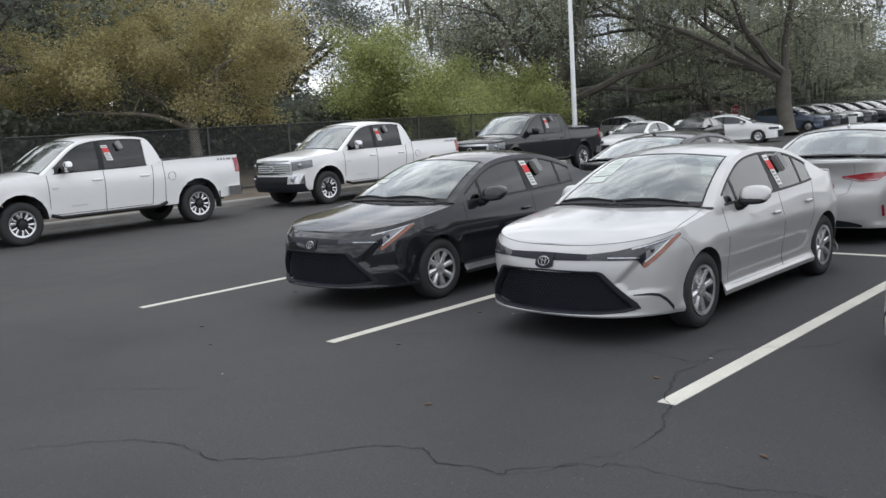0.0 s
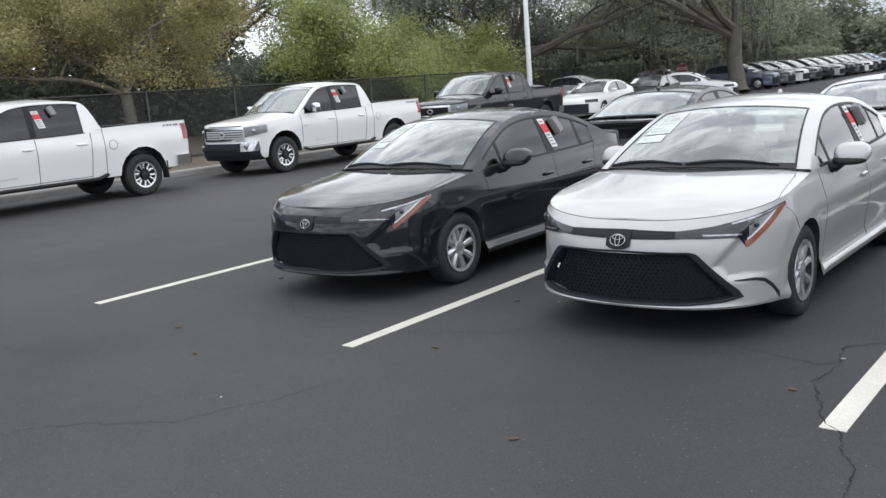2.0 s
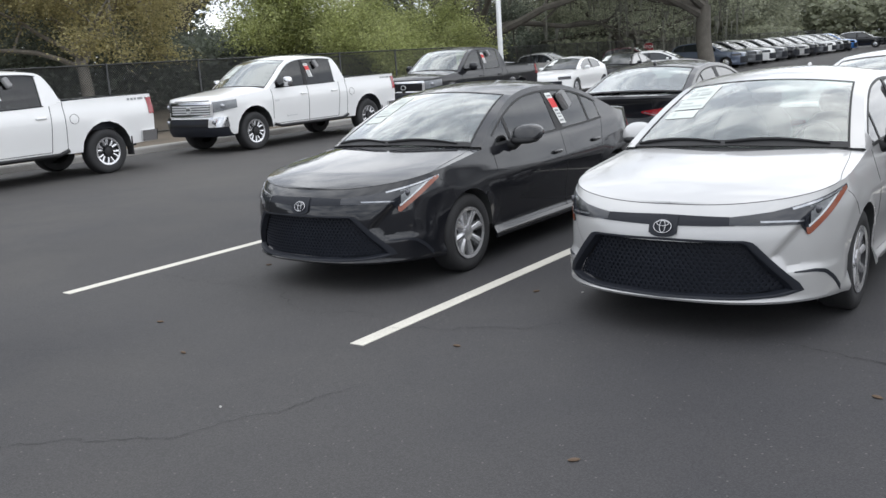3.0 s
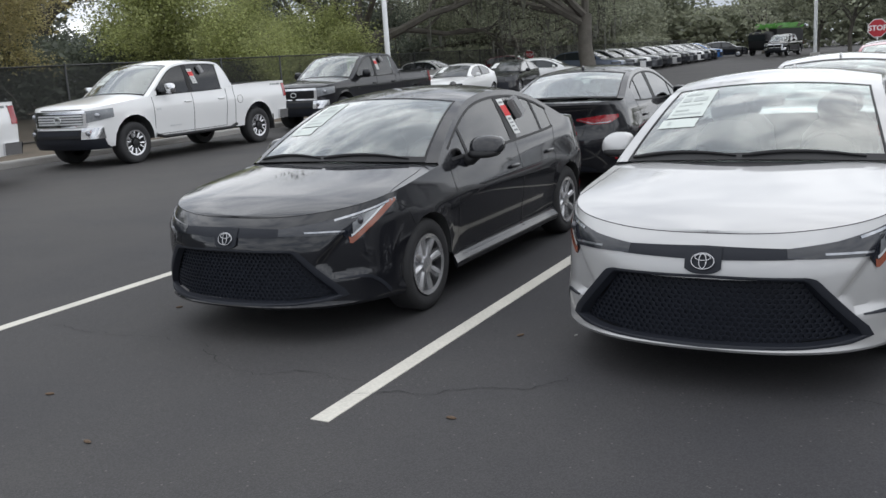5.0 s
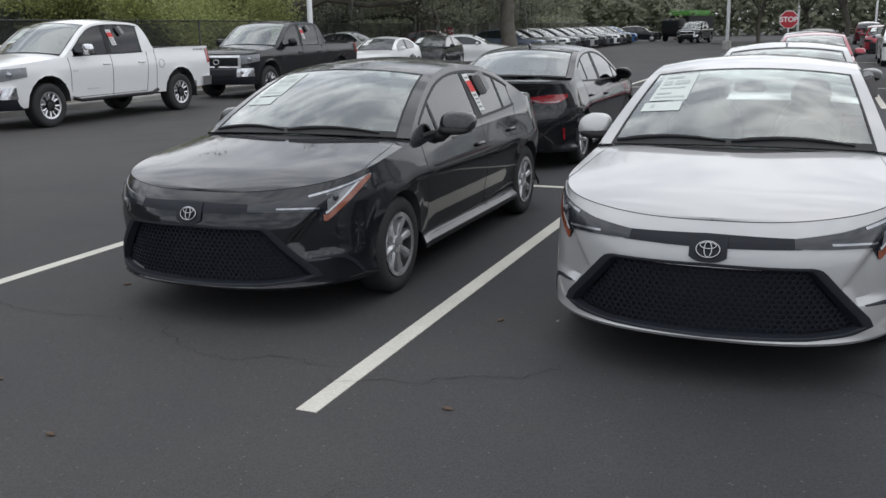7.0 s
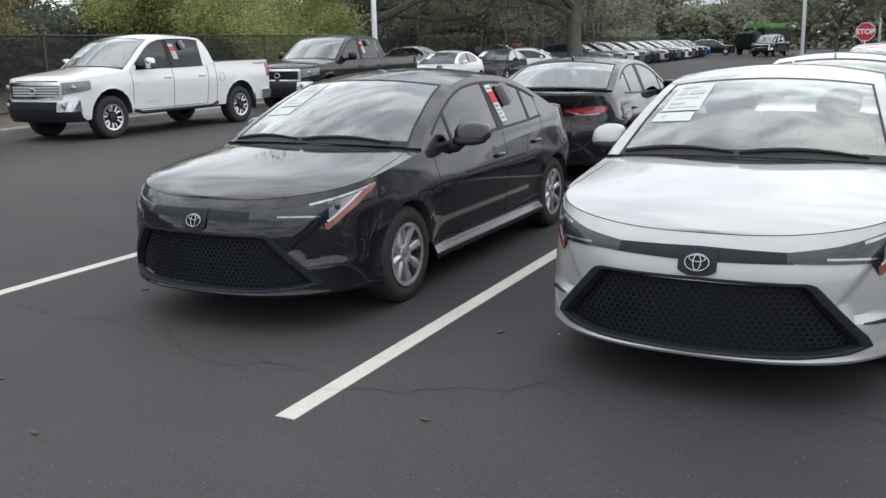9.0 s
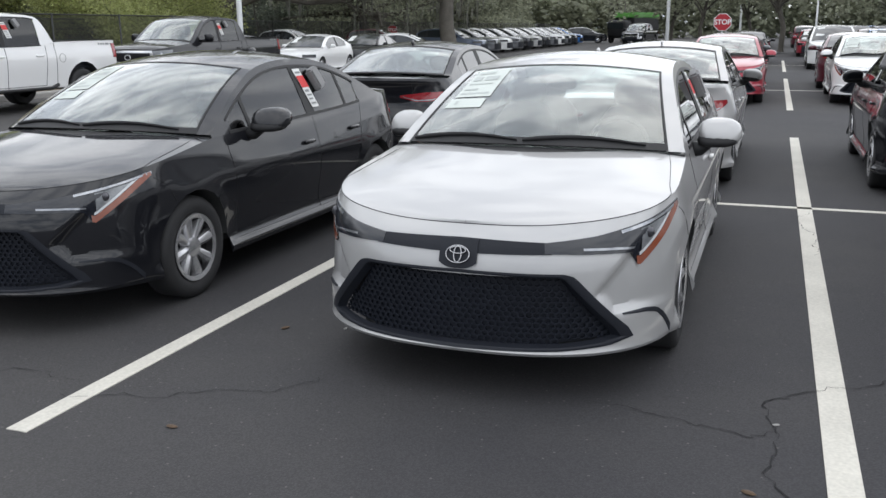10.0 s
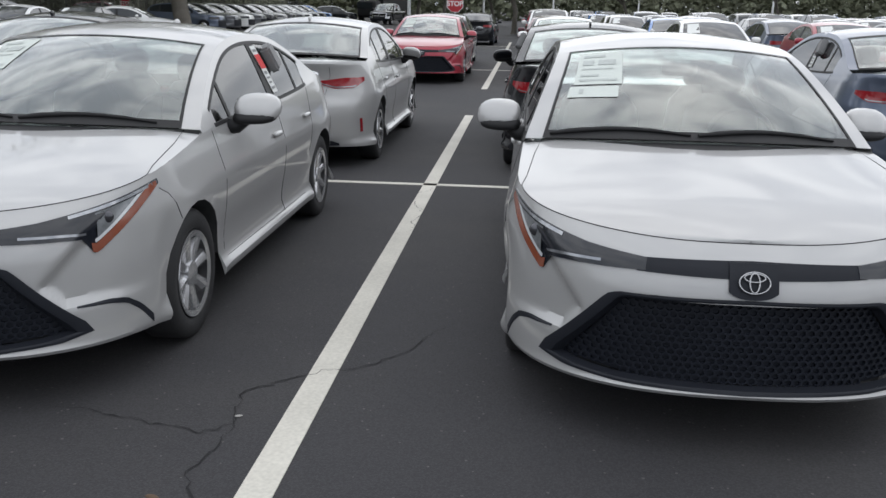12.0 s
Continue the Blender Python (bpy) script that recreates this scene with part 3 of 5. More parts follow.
def glasshouse(sh, root, paint_mat, y0, y1, y2, y3, breaks, tip, glass, side_glass, pillar, nearby):
    """Roof, pillars, screens and side windows. y0..y1 windscreen, y1..y2 roof, y2..y3 rear screen."""
    n = 10 if nearby else 4
    hs, hg, m = 0.90, 0.885, 8 if nearby else 4
    roof = Soup()
    roof.grid([[sh.over(y, h) for h in spread(-1, 1, 16 if nearby else 6)] for y in spread(y1, y2, n)])
    for a, b in ((y0, y1), (y2, y3)):
        for k in (1, -1):
            roof.grid([[sh.over(y, k * h) for h in spread(hs, 1.0, 2)] for y in spread(a, b, n)], flip=k < 0)
    lower, upper = (lambda y: sh.rim(sh.s_y(y))[2] + 0.012), (lambda y: sh.sil(y) - 0.055)
    start = breaks[0][0]
    for k in (1, -1):
        f = (lambda u, v, off, k=k: sh.pane(u, v, off, k))
        patch(roof, f, spread(y0 + 0.02, tip, n * 3), lambda y: max(min(upper(y), sh.sil(y)), sh.rim(sh.s_y(y))[2]), sh.sil, 2)
        patch(roof, f, spread(y0, start, 4), lambda y: sh.rim(sh.s_y(y))[2], sh.sil, 2)
        patch(roof, f, spread(tip, y3 + 0.1, n), lambda y: sh.rim(sh.s_y(y))[2] - 0.01, lambda y: max(sh.sil(y), sh.rim(sh.s_y(y))[2]), 4)
    skin_part("roof", roof, paint_mat, root, "", 45)
    for name, a, b in (("windscreen", y0, y1), ("rear_screen", y2, y3)):
        s = Soup()
        patch(s, lambda u, v, off: sh.over(u, v, off), spread(a + 0.004, b - 0.004, n), const(-hg), const(hg), 12 if nearby else 4, 0.0, 0.006)
        skin_part(name, s, glass, root, "", 40)
        if nearby:
            fr = Soup()
            for k in (1, -1):
                patch(fr, lambda u, v, off: sh.over(u, v, off), spread(a, b, n), const(k * 0.882), const(k * hs), 1, 0.003)
            e = 0.05 if name == "windscreen" else 0.05
            patch(fr, lambda u, v, off: sh.over(u, v, off), spread(a, a + (e if name == "windscreen" else 0.05), 2), const(-hs), const(hs), 12, 0.003)
            patch(fr, lambda u, v, off: sh.over(u, v, off), spread(b - (0.016 if name == "windscreen" else 0.04), b, 1), const(-hs), const(hs), 12, 0.003)
            skin_part("black_screen_border", fr, TRIM, root, "black printed border of the screen", 40)
    for k in (1, -1):
        f = (lambda u, v, off, k=k: sh.pane(u, v, off, k))
        for a, b in breaks:
            s = Soup()
            patch(s, f, spread(a, b, n), lower, lambda y: max(upper(y), lower(y) + 0.004), 4 if nearby else 1, -0.004, 0.005)
            skin_part("side_window", s, side_glass, root, "dark tinted side window", 40)
        for (_, a), (b, _) in zip(breaks, breaks[1:]):
            fr = Soup()
            patch(fr, f, spread(a - 0.004, b + 0.004, 1), lower, lambda y: max(upper(y), lower(y)), 4, 0.0, 0.01)
            skin_part("window_pillar", fr, pillar, root, "black window pillar", 40)
        if nearby:
            fr = Soup()
            patch(fr, f, spread(start - 0.03, tip + 0.02, n * 3), lambda y: sh.rim(sh.s_y(y))[2] - 0.002, lambda y: sh.rim(sh.s_y(y))[2] + 0.018, 1, 0.003, 0.006)
            patch(fr, f, spread(start - 0.03, tip + 0.02, n * 3), lambda y: max(upper(y) - 0.006, lower(y)), lambda y: max(upper(y) + 0.012, lower(y) + 0.012), 1, 0.003, 0.006)
            skin_part("window_trim", fr, pillar, root, "black window surround", 40)


def seams(root, lines, r=0.0022):
    for pts in lines:
        s = Soup()
        s.tube(pts, r, 4)
        skin_part("panel_gap", s, TRIM, root, "dark panel gap", 60)


def cabin(sh, root, floor, belt, y_dash, y_front, y_rear, half):
    s = Soup()
    s.box(-half, half, y_dash - 0.45, y_rear + 0.45, floor, floor + 0.05)
    s.box(-half, half, y_dash - 0.5, y_dash - 0.45, floor, belt - 0.08)
    blob(s, (0, y_dash - 0.15, belt - 0.10), (half - 0.02, 0.36, 0.09), nu=16, nv=6)
    s.piece("dashboard", CABIN, root, "black dashboard", True)
    for x in (-0.36, 0.36):
        for y, back in ((y_front, 0.0), (y_rear, 0.0)):
            q = Soup()
            blob(q, (x, y, floor + 0.25), (0.25, 0.26, 0.14), nu=10, nv=6)
            blob(q, (x, y + 0.27, floor + 0.55), (0.24, 0.09, 0.30), nu=10, nv=6)
            blob(q, (x, y + 0.30, floor + 0.90), (0.13, 0.06, 0.10), nu=10, nv=6)
            q.piece("car_seat", SEAT, root, "black fabric car seat", True)
    w = Soup()
    ring = [(0.36 + 0.18 * math.cos(a), y_dash + 0.28 + 0.08 * math.sin(a), belt - 0.06 + 0.17 * math.sin(a)) for a in spread(0, 2 * math.pi, 18)]
    w.tube(ring, 0.015, 6)
    w.box(0.20, 0.52, y_dash + 0.25, y_dash + 0.29, belt - 0.09, belt - 0.04)
    w.piece("steering_wheel", TRIM, root, "", True)


def underside(sh, root, low, half):
    s = Soup()
    e = sh.length / 2
    s.box(-half, half, -e + 0.35, e - 0.35, low, low + 0.05)
    for yw in sh.wheels:
        s.tube([(-half, yw, sh.tyre), (half, yw, sh.tyre)], 0.05, 8)
    for k in (1, -1):
        for yw in sh.wheels:
            rows = []
            for a in spread(0, math.pi, 12):
                y, z = yw - sh.arch_r * math.cos(a), sh.arch_z + sh.arch_r * math.sin(a)
                x = sh.side(y, z)[0]
                rows.append([(k * (x - 0.004), y, z), (k * (x - 0.32), y, z)])
            s.grid(rows)
    skin_part("underbody", s, CABIN, root, "black underbody", 40)


def window_card(sh, root, y, z, w=0.085, h=0.26, lean=0.05):
    """A white and red paper hung in the left rear window, with a grey lock box hooked over the glass above it."""
    for name, m, a, b, off, bits in (("window_tag", PAPER, 0.0, 1.0, 0.006, 1), ("red_band", PAPERRED, 0.52, 0.82, 0.009, 1)):
        s = Soup()
        patch(s, lambda u, v, o: sh.pane(y + u * w + (v - z) * -0.25, v, o), (0, 1), const(z + a * h), const(z + b * h), 2, off, 0.002)
        card = skin_part(name, s, m, root if name == "window_tag" else card, "white and red paper window tag" if name == "window_tag" else "red printed band", 40)
    for i, (a, b) in enumerate(((0.88, 0.93), (0.40, 0.46), (0.30, 0.34), (0.20, 0.24), (0.08, 0.13))):
        s = Soup()
        patch(s, lambda u, v, o: sh.pane(y + (0.12 + u * (0.7 - 0.12 * (i % 2))) * w + (v - z) * -0.25, v, o), (0, 1), const(z + a * h), const(z + b * h), 1, 0.009)
        skin_part("print_line", s, INK, card, "grey line of print", 40)


def lock_box(sh, root, y, z):
    bm = bmesh.new()
    bmesh.ops.create_cube(bm, size=1.0)
    bmesh.ops.scale(bm, vec=(0.07, 0.115, 0.175), verts=bm.verts)
    bmesh.ops.bevel(bm, geom=bm.edges[:], offset=0.014, segments=2, affect="EDGES")
    ob = part("lock_box", bm, BOXGREY, root, "grey key lock box clipped to the window")
    x = sh.glass_x(y, z)
    ob.matrix_basis = pose(x + 0.035, y, z, 20, -22, 0)
    return ob


def windscreen_sheet(sh, root, x, v0, v1, w):
    """Printed price sheets laid on the windscreen but coloured as if seen through it, the lower one a separate strip.
    """
    s = Soup()
    span = v1 - v0
    patch(s, lambda u, v, o: sh.over(u, v, o), spread(v0 + span * 0.24, v1, 4), const(x), const(x + w), 3, 0.003)
    big = skin_part("price_sheet", s, SHEETPAPER, root, "white printed price sheet on the windscreen", 40)
    s = Soup()
    patch(s, lambda u, v, o: sh.over(u, v, o), spread(v0, v0 + span * 0.2, 2), const(x - 0.02), const(x + w - 0.02), 3, 0.003)
    skin_part("price_strip", s, SHEETPAPER, root, "white printed strip on the windscreen", 40)
    for a, b, c, d in ((0.30, 0.34, 0.1, 0.9), (0.40, 0.44, 0.1, 0.5), (0.55, 0.58, 0.1, 0.8), (0.66, 0.78, 0.1, 0.35), (0.66, 0.78, 0.45, 0.85), (0.86, 0.92, 0.1, 0.6), (0.06, 0.14, 0.15, 0.24)):
        s = Soup()
        patch(s, lambda u, v, o: sh.over(u, v, o), spread(v0 + span * a, v0 + span * b, 1), const(x + w * c), const(x + w * d), 1, 0.006)
        skin_part("print_block", s, mat_pale_ink, big, "faint grey block of print", 40)


# ink paled in its colour, as if veiled by the glass
mat_pale_ink = mat("pale_print", (0.46, 0.49, 0.47), 0.7, vary=0.1)


def make_sedan(paint_mat, nearby=True, front_detail=True, tags=True, label="", name="sedan_car"):
    sh = SEDAN
    root = empty(name, label, "car")
    g_hi = lerp_table([(0, 0.600), (0.46, 0.596), (0.50, 0.582), (0.715, 0.335), (0.73, 0.295)])
    g_lo = lerp_table([(0, 0.250), (0.45, 0.257), (0.64, 0.270), (0.73, 0.295)])
    i_hi = lerp_table([(0, 0.578), (0.44, 0.572), (0.64, 0.345), (0.665, 0.305)])
    i_lo = lerp_table([(0, 0.272), (0.45, 0.279), (0.58, 0.290), (0.665, 0.305)])
    hole = None
    if front_detail:
        hole = lambda c: c[1] < -1.6 and abs(c[0]) < 0.712 and g_lo(abs(c[0])) + 0.009 < c[2] < g_hi(abs(c[0]) + 0.008) - 0.015
    skin_part("body", sh.skin(12 if nearby else 5, 36 if nearby else 7, hole), paint_mat, root, "", 28)
    s_cowl, s_deck = sh.s_y(-0.9), sh.s_y(1.5)
    skin_part("bonnet", sh.sheet(0, s_cowl, 22 if nearby else 8, 20 if nearby else 6), paint_mat, root, "", 40)
    skin_part("boot_lid", sh.sheet(s_deck, 2.9999, 12 if nearby else 5, 12 if nearby else 4), paint_mat, root, "", 40)
    wind, side_g = (WINDSHIELD, TINTED) if nearby else (GLASSFAR, GLASSFAR)
    glasshouse(sh, root, paint_mat, -0.98, -0.20, 0.92, 1.66, [(-0.74, -0.52), (-0.49, 0.31), (0.43, 0.97), (1.0, 1.24)] if nearby else [(-0.7, 0.33), (0.42, 1.22)], 1.24, wind, side_g, TRIM, nearby)
    cowl = Soup()
    cowl.grid([[sh.over(-0.98, h, -0.012) for h in spread(-1, 1, 12)], [(sh.over(-0.98, h)[0], sh.over(-0.98, h)[1] - 0.07, sh.over(-0.98, h)[2] - 0.035) for h in spread(-1, 1, 12)]])
    skin_part("cowl_panel", cowl, TRIM, root, "black cowl panel", 40)
    underside(sh, root, 0.19, 0.60)
    for yw in sh.wheels:
        for k in (1, -1):
            make_wheel(root, k * 0.872, yw, sh.tyre, 0.205, "sedan", 28 if nearby else 14)
    for k in (1, -1):
        s = Soup()
        blob(s, (k * 0.965, -0.50, 1.035), (0.118, 0.085, 0.070), 1, 2.7, 18, 10)
        s.v = [(x, y + 0.30 * (abs(x) - 0.93) + 0.55 * (z - 1.0), z - 0.16 * max(abs(x) - 1.0, 0) + 0.02 * (1.0 - abs(x))) for x, y, z in s.v]
        cap = s.piece("wing_mirror", paint_mat, root, "", True)
        s = Soup()
        blob(s, (k * 0.955, -0.50, 0.985), (0.112, 0.082, 0.040), 1, 2.7, 16, 8)
        s.v = [(x, y + 0.30 * (abs(x) - 0.93) + 0.55 * (z - 1.0), z) for x, y, z in s.v]
        s.tube([(k * 0.905, -0.52, 0.975), (k * 0.86, -0.54, 0.935), (k * 0.80, -0.56, 0.93)], [0.04, 0.042, 0.045], 8)
        s.piece("mirror_foot", TRIM, cap, "black lower half and stalk of the mirror", True)
    if nearby:
        cabin(sh, root, 0.28, 0.96, -0.62, -0.05, 0.62, 0.70)
        lines = []
        for y0, y1, z0 in ((-0.80, -0.84, 0.30), (0.36, 0.37, 0.27), (1.02, 1.24, 0.55)):
            lines.append([sh.side(y0 + (y1 - y0) * f, z0 + (sh.top(y1) - 0.01 - z0) * f, 0.0) for f in spread(0, 1, 10)])
        lines.append([sh.side(y, 0.275, 0.0) for y in spread(-0.80, 0.92, 12)])
        lines = [[(k * x, y, z) for x, y, z in l] for l in lines for k in (1, -1)]
        lines.append([sh.rim(q, 0.001) for q in spread(-sh.s_y(-1.72), sh.s_y(-1.72), 40)])
        for k in (1, -1):
            lines.append([sh.rim(k * sh.s_y(-1.72), 0.001)] + [sh.hood(k * x, y) for x, y in ((0.825, -1.66), (0.805, -1.55), (0.79, -1.40), (0.77, -1.20), (0.735, -0.98))])
            lines.append([sh.wall(k * s, z, 0.0) for s, z in ((sh.s_y(-1.62, 0.80), 0.80), (sh.s_y(-1.56, 0.765), 0.765), (sh.s_y(-1.51, 0.71), 0.71), (sh.s_y(-1.475, 0.635), 0.635))])
            lines.append([sh.back(k * x, z) for x, z in ((0.50, 1.0), (0.50, 0.92), (0.47, 0.80), (0.43, 0.66), (0.36, 0.64), (0, 0.64))])
        seams(root, lines)
        for k in (1, -1):
            for y, z in ((0.20, 0.795), (1.0, 0.825)):
                s = Soup()
                x = sh.side(y, z)[0]
                blob(s, (k * (x + 0.018), y, z), (0.016, 0.085, 0.017), 1, 2.6, 10, 6)
                s.piece("door_handle", paint_mat, root, "", True)
        s = Soup()
        blob(s, sh.over(0.84, 0, 0.02), (0.014, 0.06, 0.03), 1, 2.0, 10, 6)
        s.piece("roof_antenna", paint_mat, root, "", True)
        for x0, x1 in ((-0.62, -0.05), (-0.02, 0.55)):
            s = Soup()
            xs = spread(x0, x1, 8)
            pts = [sh.over(-0.955 + 0.03 * math.sin(math.pi * f), x / 0.72, 0.008) for f, x in zip(spread(0, 1, 8), xs)]
            s.tube(pts, [0.009, 0.014, 0.014, 0.013, 0.012, 0.011, 0.010, 0.008, 0.006], 6)
            s.piece("wiper", TRIM, root, "black windscreen wiper", True)
        s = Soup()
        blob(s, (0, -0.33, 1.275), (0.10, 0.02, 0.035), 1, 4, 12, 6)
        s.piece("rear_view_mirror", TRIM, root, "", True)
    if front_detail:
        s = Soup()
        n = 34
        for k in (1, -1):
            rows_hi, rows_lo = [], []
            for f in spread(0, 1, n):
                xo, xi = 0.73 * f, 0.665 * f
                for rows, go, gi in ((rows_hi, g_hi, i_hi), (rows_lo, g_lo, i_lo)):
                    mix = lambda t: (k * (xo * (1 - t) + xi * t), go(xo) * (1 - t) + gi(xi) * t)
                    rows.append([sh.front(*mix(0), 0.005), sh.front(*mix(0.4), 0.006), sh.front(*mix(0.68), 0.002), sh.front(*mix(1), -0.035)])
            s.grid(rows_hi), s.grid(rows_lo)
        skin_part("grille_surround", s, MATTE, root, "matte black grille surround", 30)
        s = Soup()
        for k in (1, -1):
            patch(s, lambda u, v, o: sh.front(u, v, o), spread(0, k * 0.665, 20), lambda x: i_lo(abs(x)), lambda x: i_hi(abs(x)), 10, -0.053)
        skin_part("grille_backing", s, GRILLEBLACK, root, "black backing", 40)
        s = Soup()
        a = 0.0172
        for row in range(-1, 15):
            for col in range(-22, 23):
                x, z = col * a * 1.73 * 1.12 + (a * 0.97 if row % 2 else 0), 0.285 + row * a * 1.36
                if abs(x) < 0.65 and i_lo(abs(x)) + 0.006 < z < i_hi(abs(x)) - 0.006:
                    ring = [(x + a * 1.12 * math.sin(math.pi / 3 * j), z + a * 0.9 * math.cos(math.pi / 3 * j)) for j in range(6)]
                    outer = [sh.front(p, q, -0.042) for p, q in ring]
                    inner = [sh.front(x + (p - x) * 0.72, z + (q - z) * 0.72, -0.042) for p, q in ring]
                    deep = [sh.front(x + (p - x) * 0.66, z + (q - z) * 0.64, -0.050) for p, q in ring]
                    s.grid([outer, inner, deep], closed=True)
        skin_part("honeycomb_grille", s, GRILLEBLACK, root, "black honeycomb grille", 30, False)
        s = Soup()
        for k in (1, -1):
            patch(s, lambda u, v, o: sh.front(u, v, o), spread(0, k * 0.40, 10), lambda x: 0.668 + 0.02 * abs(x), lambda x: 0.730 - 0.02 * abs(x), 3, 0.004, 0.006)
        skin_part("grille_bar", s, MATTE, root, "black bar between the headlights", 30)
        s = Soup()
        for k in (1, -1):
            patch(s, lambda u, v, o: sh.front(u, v, o), spread(0, k * 0.085, 6), lambda x: 0.604 + 40 * abs(x) ** 3, lambda x: 0.726, 3, 0.011, 0.006)
        skin_part("badge_mount", s, MATTE, root, "black badge mount", 30)
        for rx, rz, dx, dz in ((0.053, 0.036, 0, 0), (0.017, 0.033, 0, 0.0), (0.036, 0.014, 0, 0.017)):
            s = Soup()
            s.tube([sh.front(dx + rx * math.cos(t), 0.664 + dz + rz * math.sin(t), 0.018) for t in spread(0, 2 * math.pi, 24)], 0.0038, 6)
            s.piece("badge_ring", BADGE, root, "chrome oval badge ring", True)
        s0 = sh.s_at(lambda q: q < 1.4 and sh.wall(q, 0.68)[0] < 0.37)
        s1 = sh.s_y(-1.62, 0.82)
        h_lo = lerp_table([(0, 0.680), (0.4, 0.672), (0.52, 0.666), (0.55, 0.606), (0.58, 0.60), (1.0, 0.822)])
        h_hi = lerp_table([(0, 0.722), (0.3, 0.746), (0.6, 0.782), (0.8, 0.808), (1.0, 0.842)])
        u_of = lambda f: s0 + (s1 - s0) * f
        fr = lambda u: (u - s0) / (s1 - s0)
        for k in (1, -1):
            W = lambda u, v, o, k=k: sh.wall(k * u, v, o)
            s = Soup()
            patch(s, W, [u_of(f) for f in spread(0, 1, 30)], lambda u: h_lo(fr(u)), lambda u: h_hi(fr(u)), 5, 0.006, 0.01)
            lamp = skin_part("headlight", s, LAMPDARK, root, "smoked headlight", 30)
            s = Soup()
            patch(s, W, [u_of(f) for f in spread(0.555, 0.985, 18)], lambda u: h_lo(fr(u)) + 0.003, lambda u: min(h_lo(fr(u)) + 0.040, h_hi(fr(u)) - 0.004), 2, 0.009)
            skin_part("amber_reflector", s, AMBER, lamp, "amber side reflector", 30)
            s = Soup()
            patch(s, W, [u_of(f) for f in spread(0.575, 0.94, 16)], lambda u: h_lo(fr(u)) + 0.042, lambda u: max(min(h_lo(fr(u)) + 0.056, h_hi(fr(u)) - 0.018), h_lo(fr(u)) + 0.043), 1, 0.009)
            skin_part("pale_strip", s, LAMPPALE, lamp, "pale strip inside the amber edge", 30)
            s = Soup()
            patch(s, W, [u_of(f) for f in spread(0.59, 0.84, 10)], lambda u: h_lo(fr(u)) + 0.055, lambda u: max(h_hi(fr(u)) - 0.020, h_lo(fr(u)) + 0.056), 2, 0.008)
            skin_part("lamp_box", s, LAMPBOX, lamp, "grey housing round the projector", 30)
            s = Soup()
            patch(s, W, [u_of(f) for f in spread(0.45, 0.99, 16)], lambda u: h_hi(fr(u)) - 0.014, lambda u: h_hi(fr(u)) - 0.002, 1, 0.009)
            patch(s, W, [u_of(f) for f in spread(0.20, 0.52, 10)], lambda u: h_lo(fr(u)) + 0.016, lambda u: h_lo(fr(u)) + 0.026, 1, 0.009)
            skin_part("bright_strip", s, LAMPCLEAR, lamp, "bright chrome light strip", 30)
            for f, r in ((0.66, 0.026),):
                s = Soup()
                c = W(u_of(f), h_hi(f) - 0.052, 0.004)
                blob(s, c, (r, r * 0.7, r), 1, 2.0, 12, 8)
                s.piece("projector_lens", PROJECTOR, lamp, "clear projector lens", True)
            s = Soup()
            ua, ub = sh.s_at(lambda q: q < 1.4 and sh.wall(q, 0.4)[0] < 0.69), sh.s_y(-1.765, 0.30)
            g = lambda u: (u - ua) / (ub - ua)
            zc = lerp_table([(0, 0.402), (0.40, 0.400), (0.62, 0.385), (0.82, 0.335), (1.0, 0.262)])
            patch(s, W, spread(ua, ub, 14), lambda u: zc(g(u)) - 0.003 - 0.018 * g(u), lambda u: zc(g(u)) + 0.003 + 0.012 * g(u), 2, 0.003, 0.006)
            skin_part("bumper_slot", s, MATTE, root, "black slot in the bumper corner", 30)
    # tail
    for k in (1, -1):
        s = Soup()
        B = lambda u, v, o, k=k: sh.wall(k * u, v, o)
        sa, sb = sh.s_y(1.93, 0.85), sh.s_at(lambda q: q < 1.6 or sh.wall(q, 0.85)[0] > 0.36)
        g = lambda u: (u - sa) / (sb - sa)
        lo, hi = lerp_table([(0, 0.865), (0.3, 0.80), (0.7, 0.795), (1, 0.845)]), lerp_table([(0, 0.90), (0.5, 0.90), (1, 0.868)])
        patch(s, B, spread(sa, sb, 16 if nearby else 6), lambda u: lo(g(u)), lambda u: hi(g(u)), 4, 0.006, 0.01)
        lamp = skin_part("tail_light", s, LAMPRED, root, "red tail light", 30)
        if nearby:
            s = Soup()
            patch(s, B, spread(sa + (sb - sa) * 0.25, sa + (sb - sa) * 0.95, 10), lambda u: lo(g(u)) + 0.010, lambda u: lo(g(u)) + 0.020, 1, 0.009)
            skin_part("clear_strip", s, LAMPCLEAR, lamp, "clear strip of the tail light", 30)
            s = Soup()
            patch(s, lambda u, v, o: sh.back(k * u, v, o), spread(0.765, 0.782, 1), const(0.36), const(0.50), 2, 0.006, 0.006)
            skin_part("rear_reflector", s, LAMPRED, root, "upright red bumper reflector", 30)
    s = Soup()
    for k in (1, -1):
        patch(s, lambda u, v, o: sh.back(u, v, o), spread(0, k * 0.58, 10), lambda x: 0.235, lambda x: 0.34 - 0.08 * (abs(x) / 0.58) ** 3, 3, 0.004)
    skin_part("rear_valance", s, MATTE, root, "black lower rear bumper", 30)
    if tags:
        window_card(sh, root, 0.42, 1.03, 0.105, 0.29)
        lock_box(sh, root, 0.60, 1.24)
        windscreen_sheet(sh, root, -0.80, -0.70, -0.26, 0.33)
    return root


GLASSFAR = mat("far_dark_glass", (0.02, 0.024, 0.026), 0.05, vary=0.05, coat=0.5)


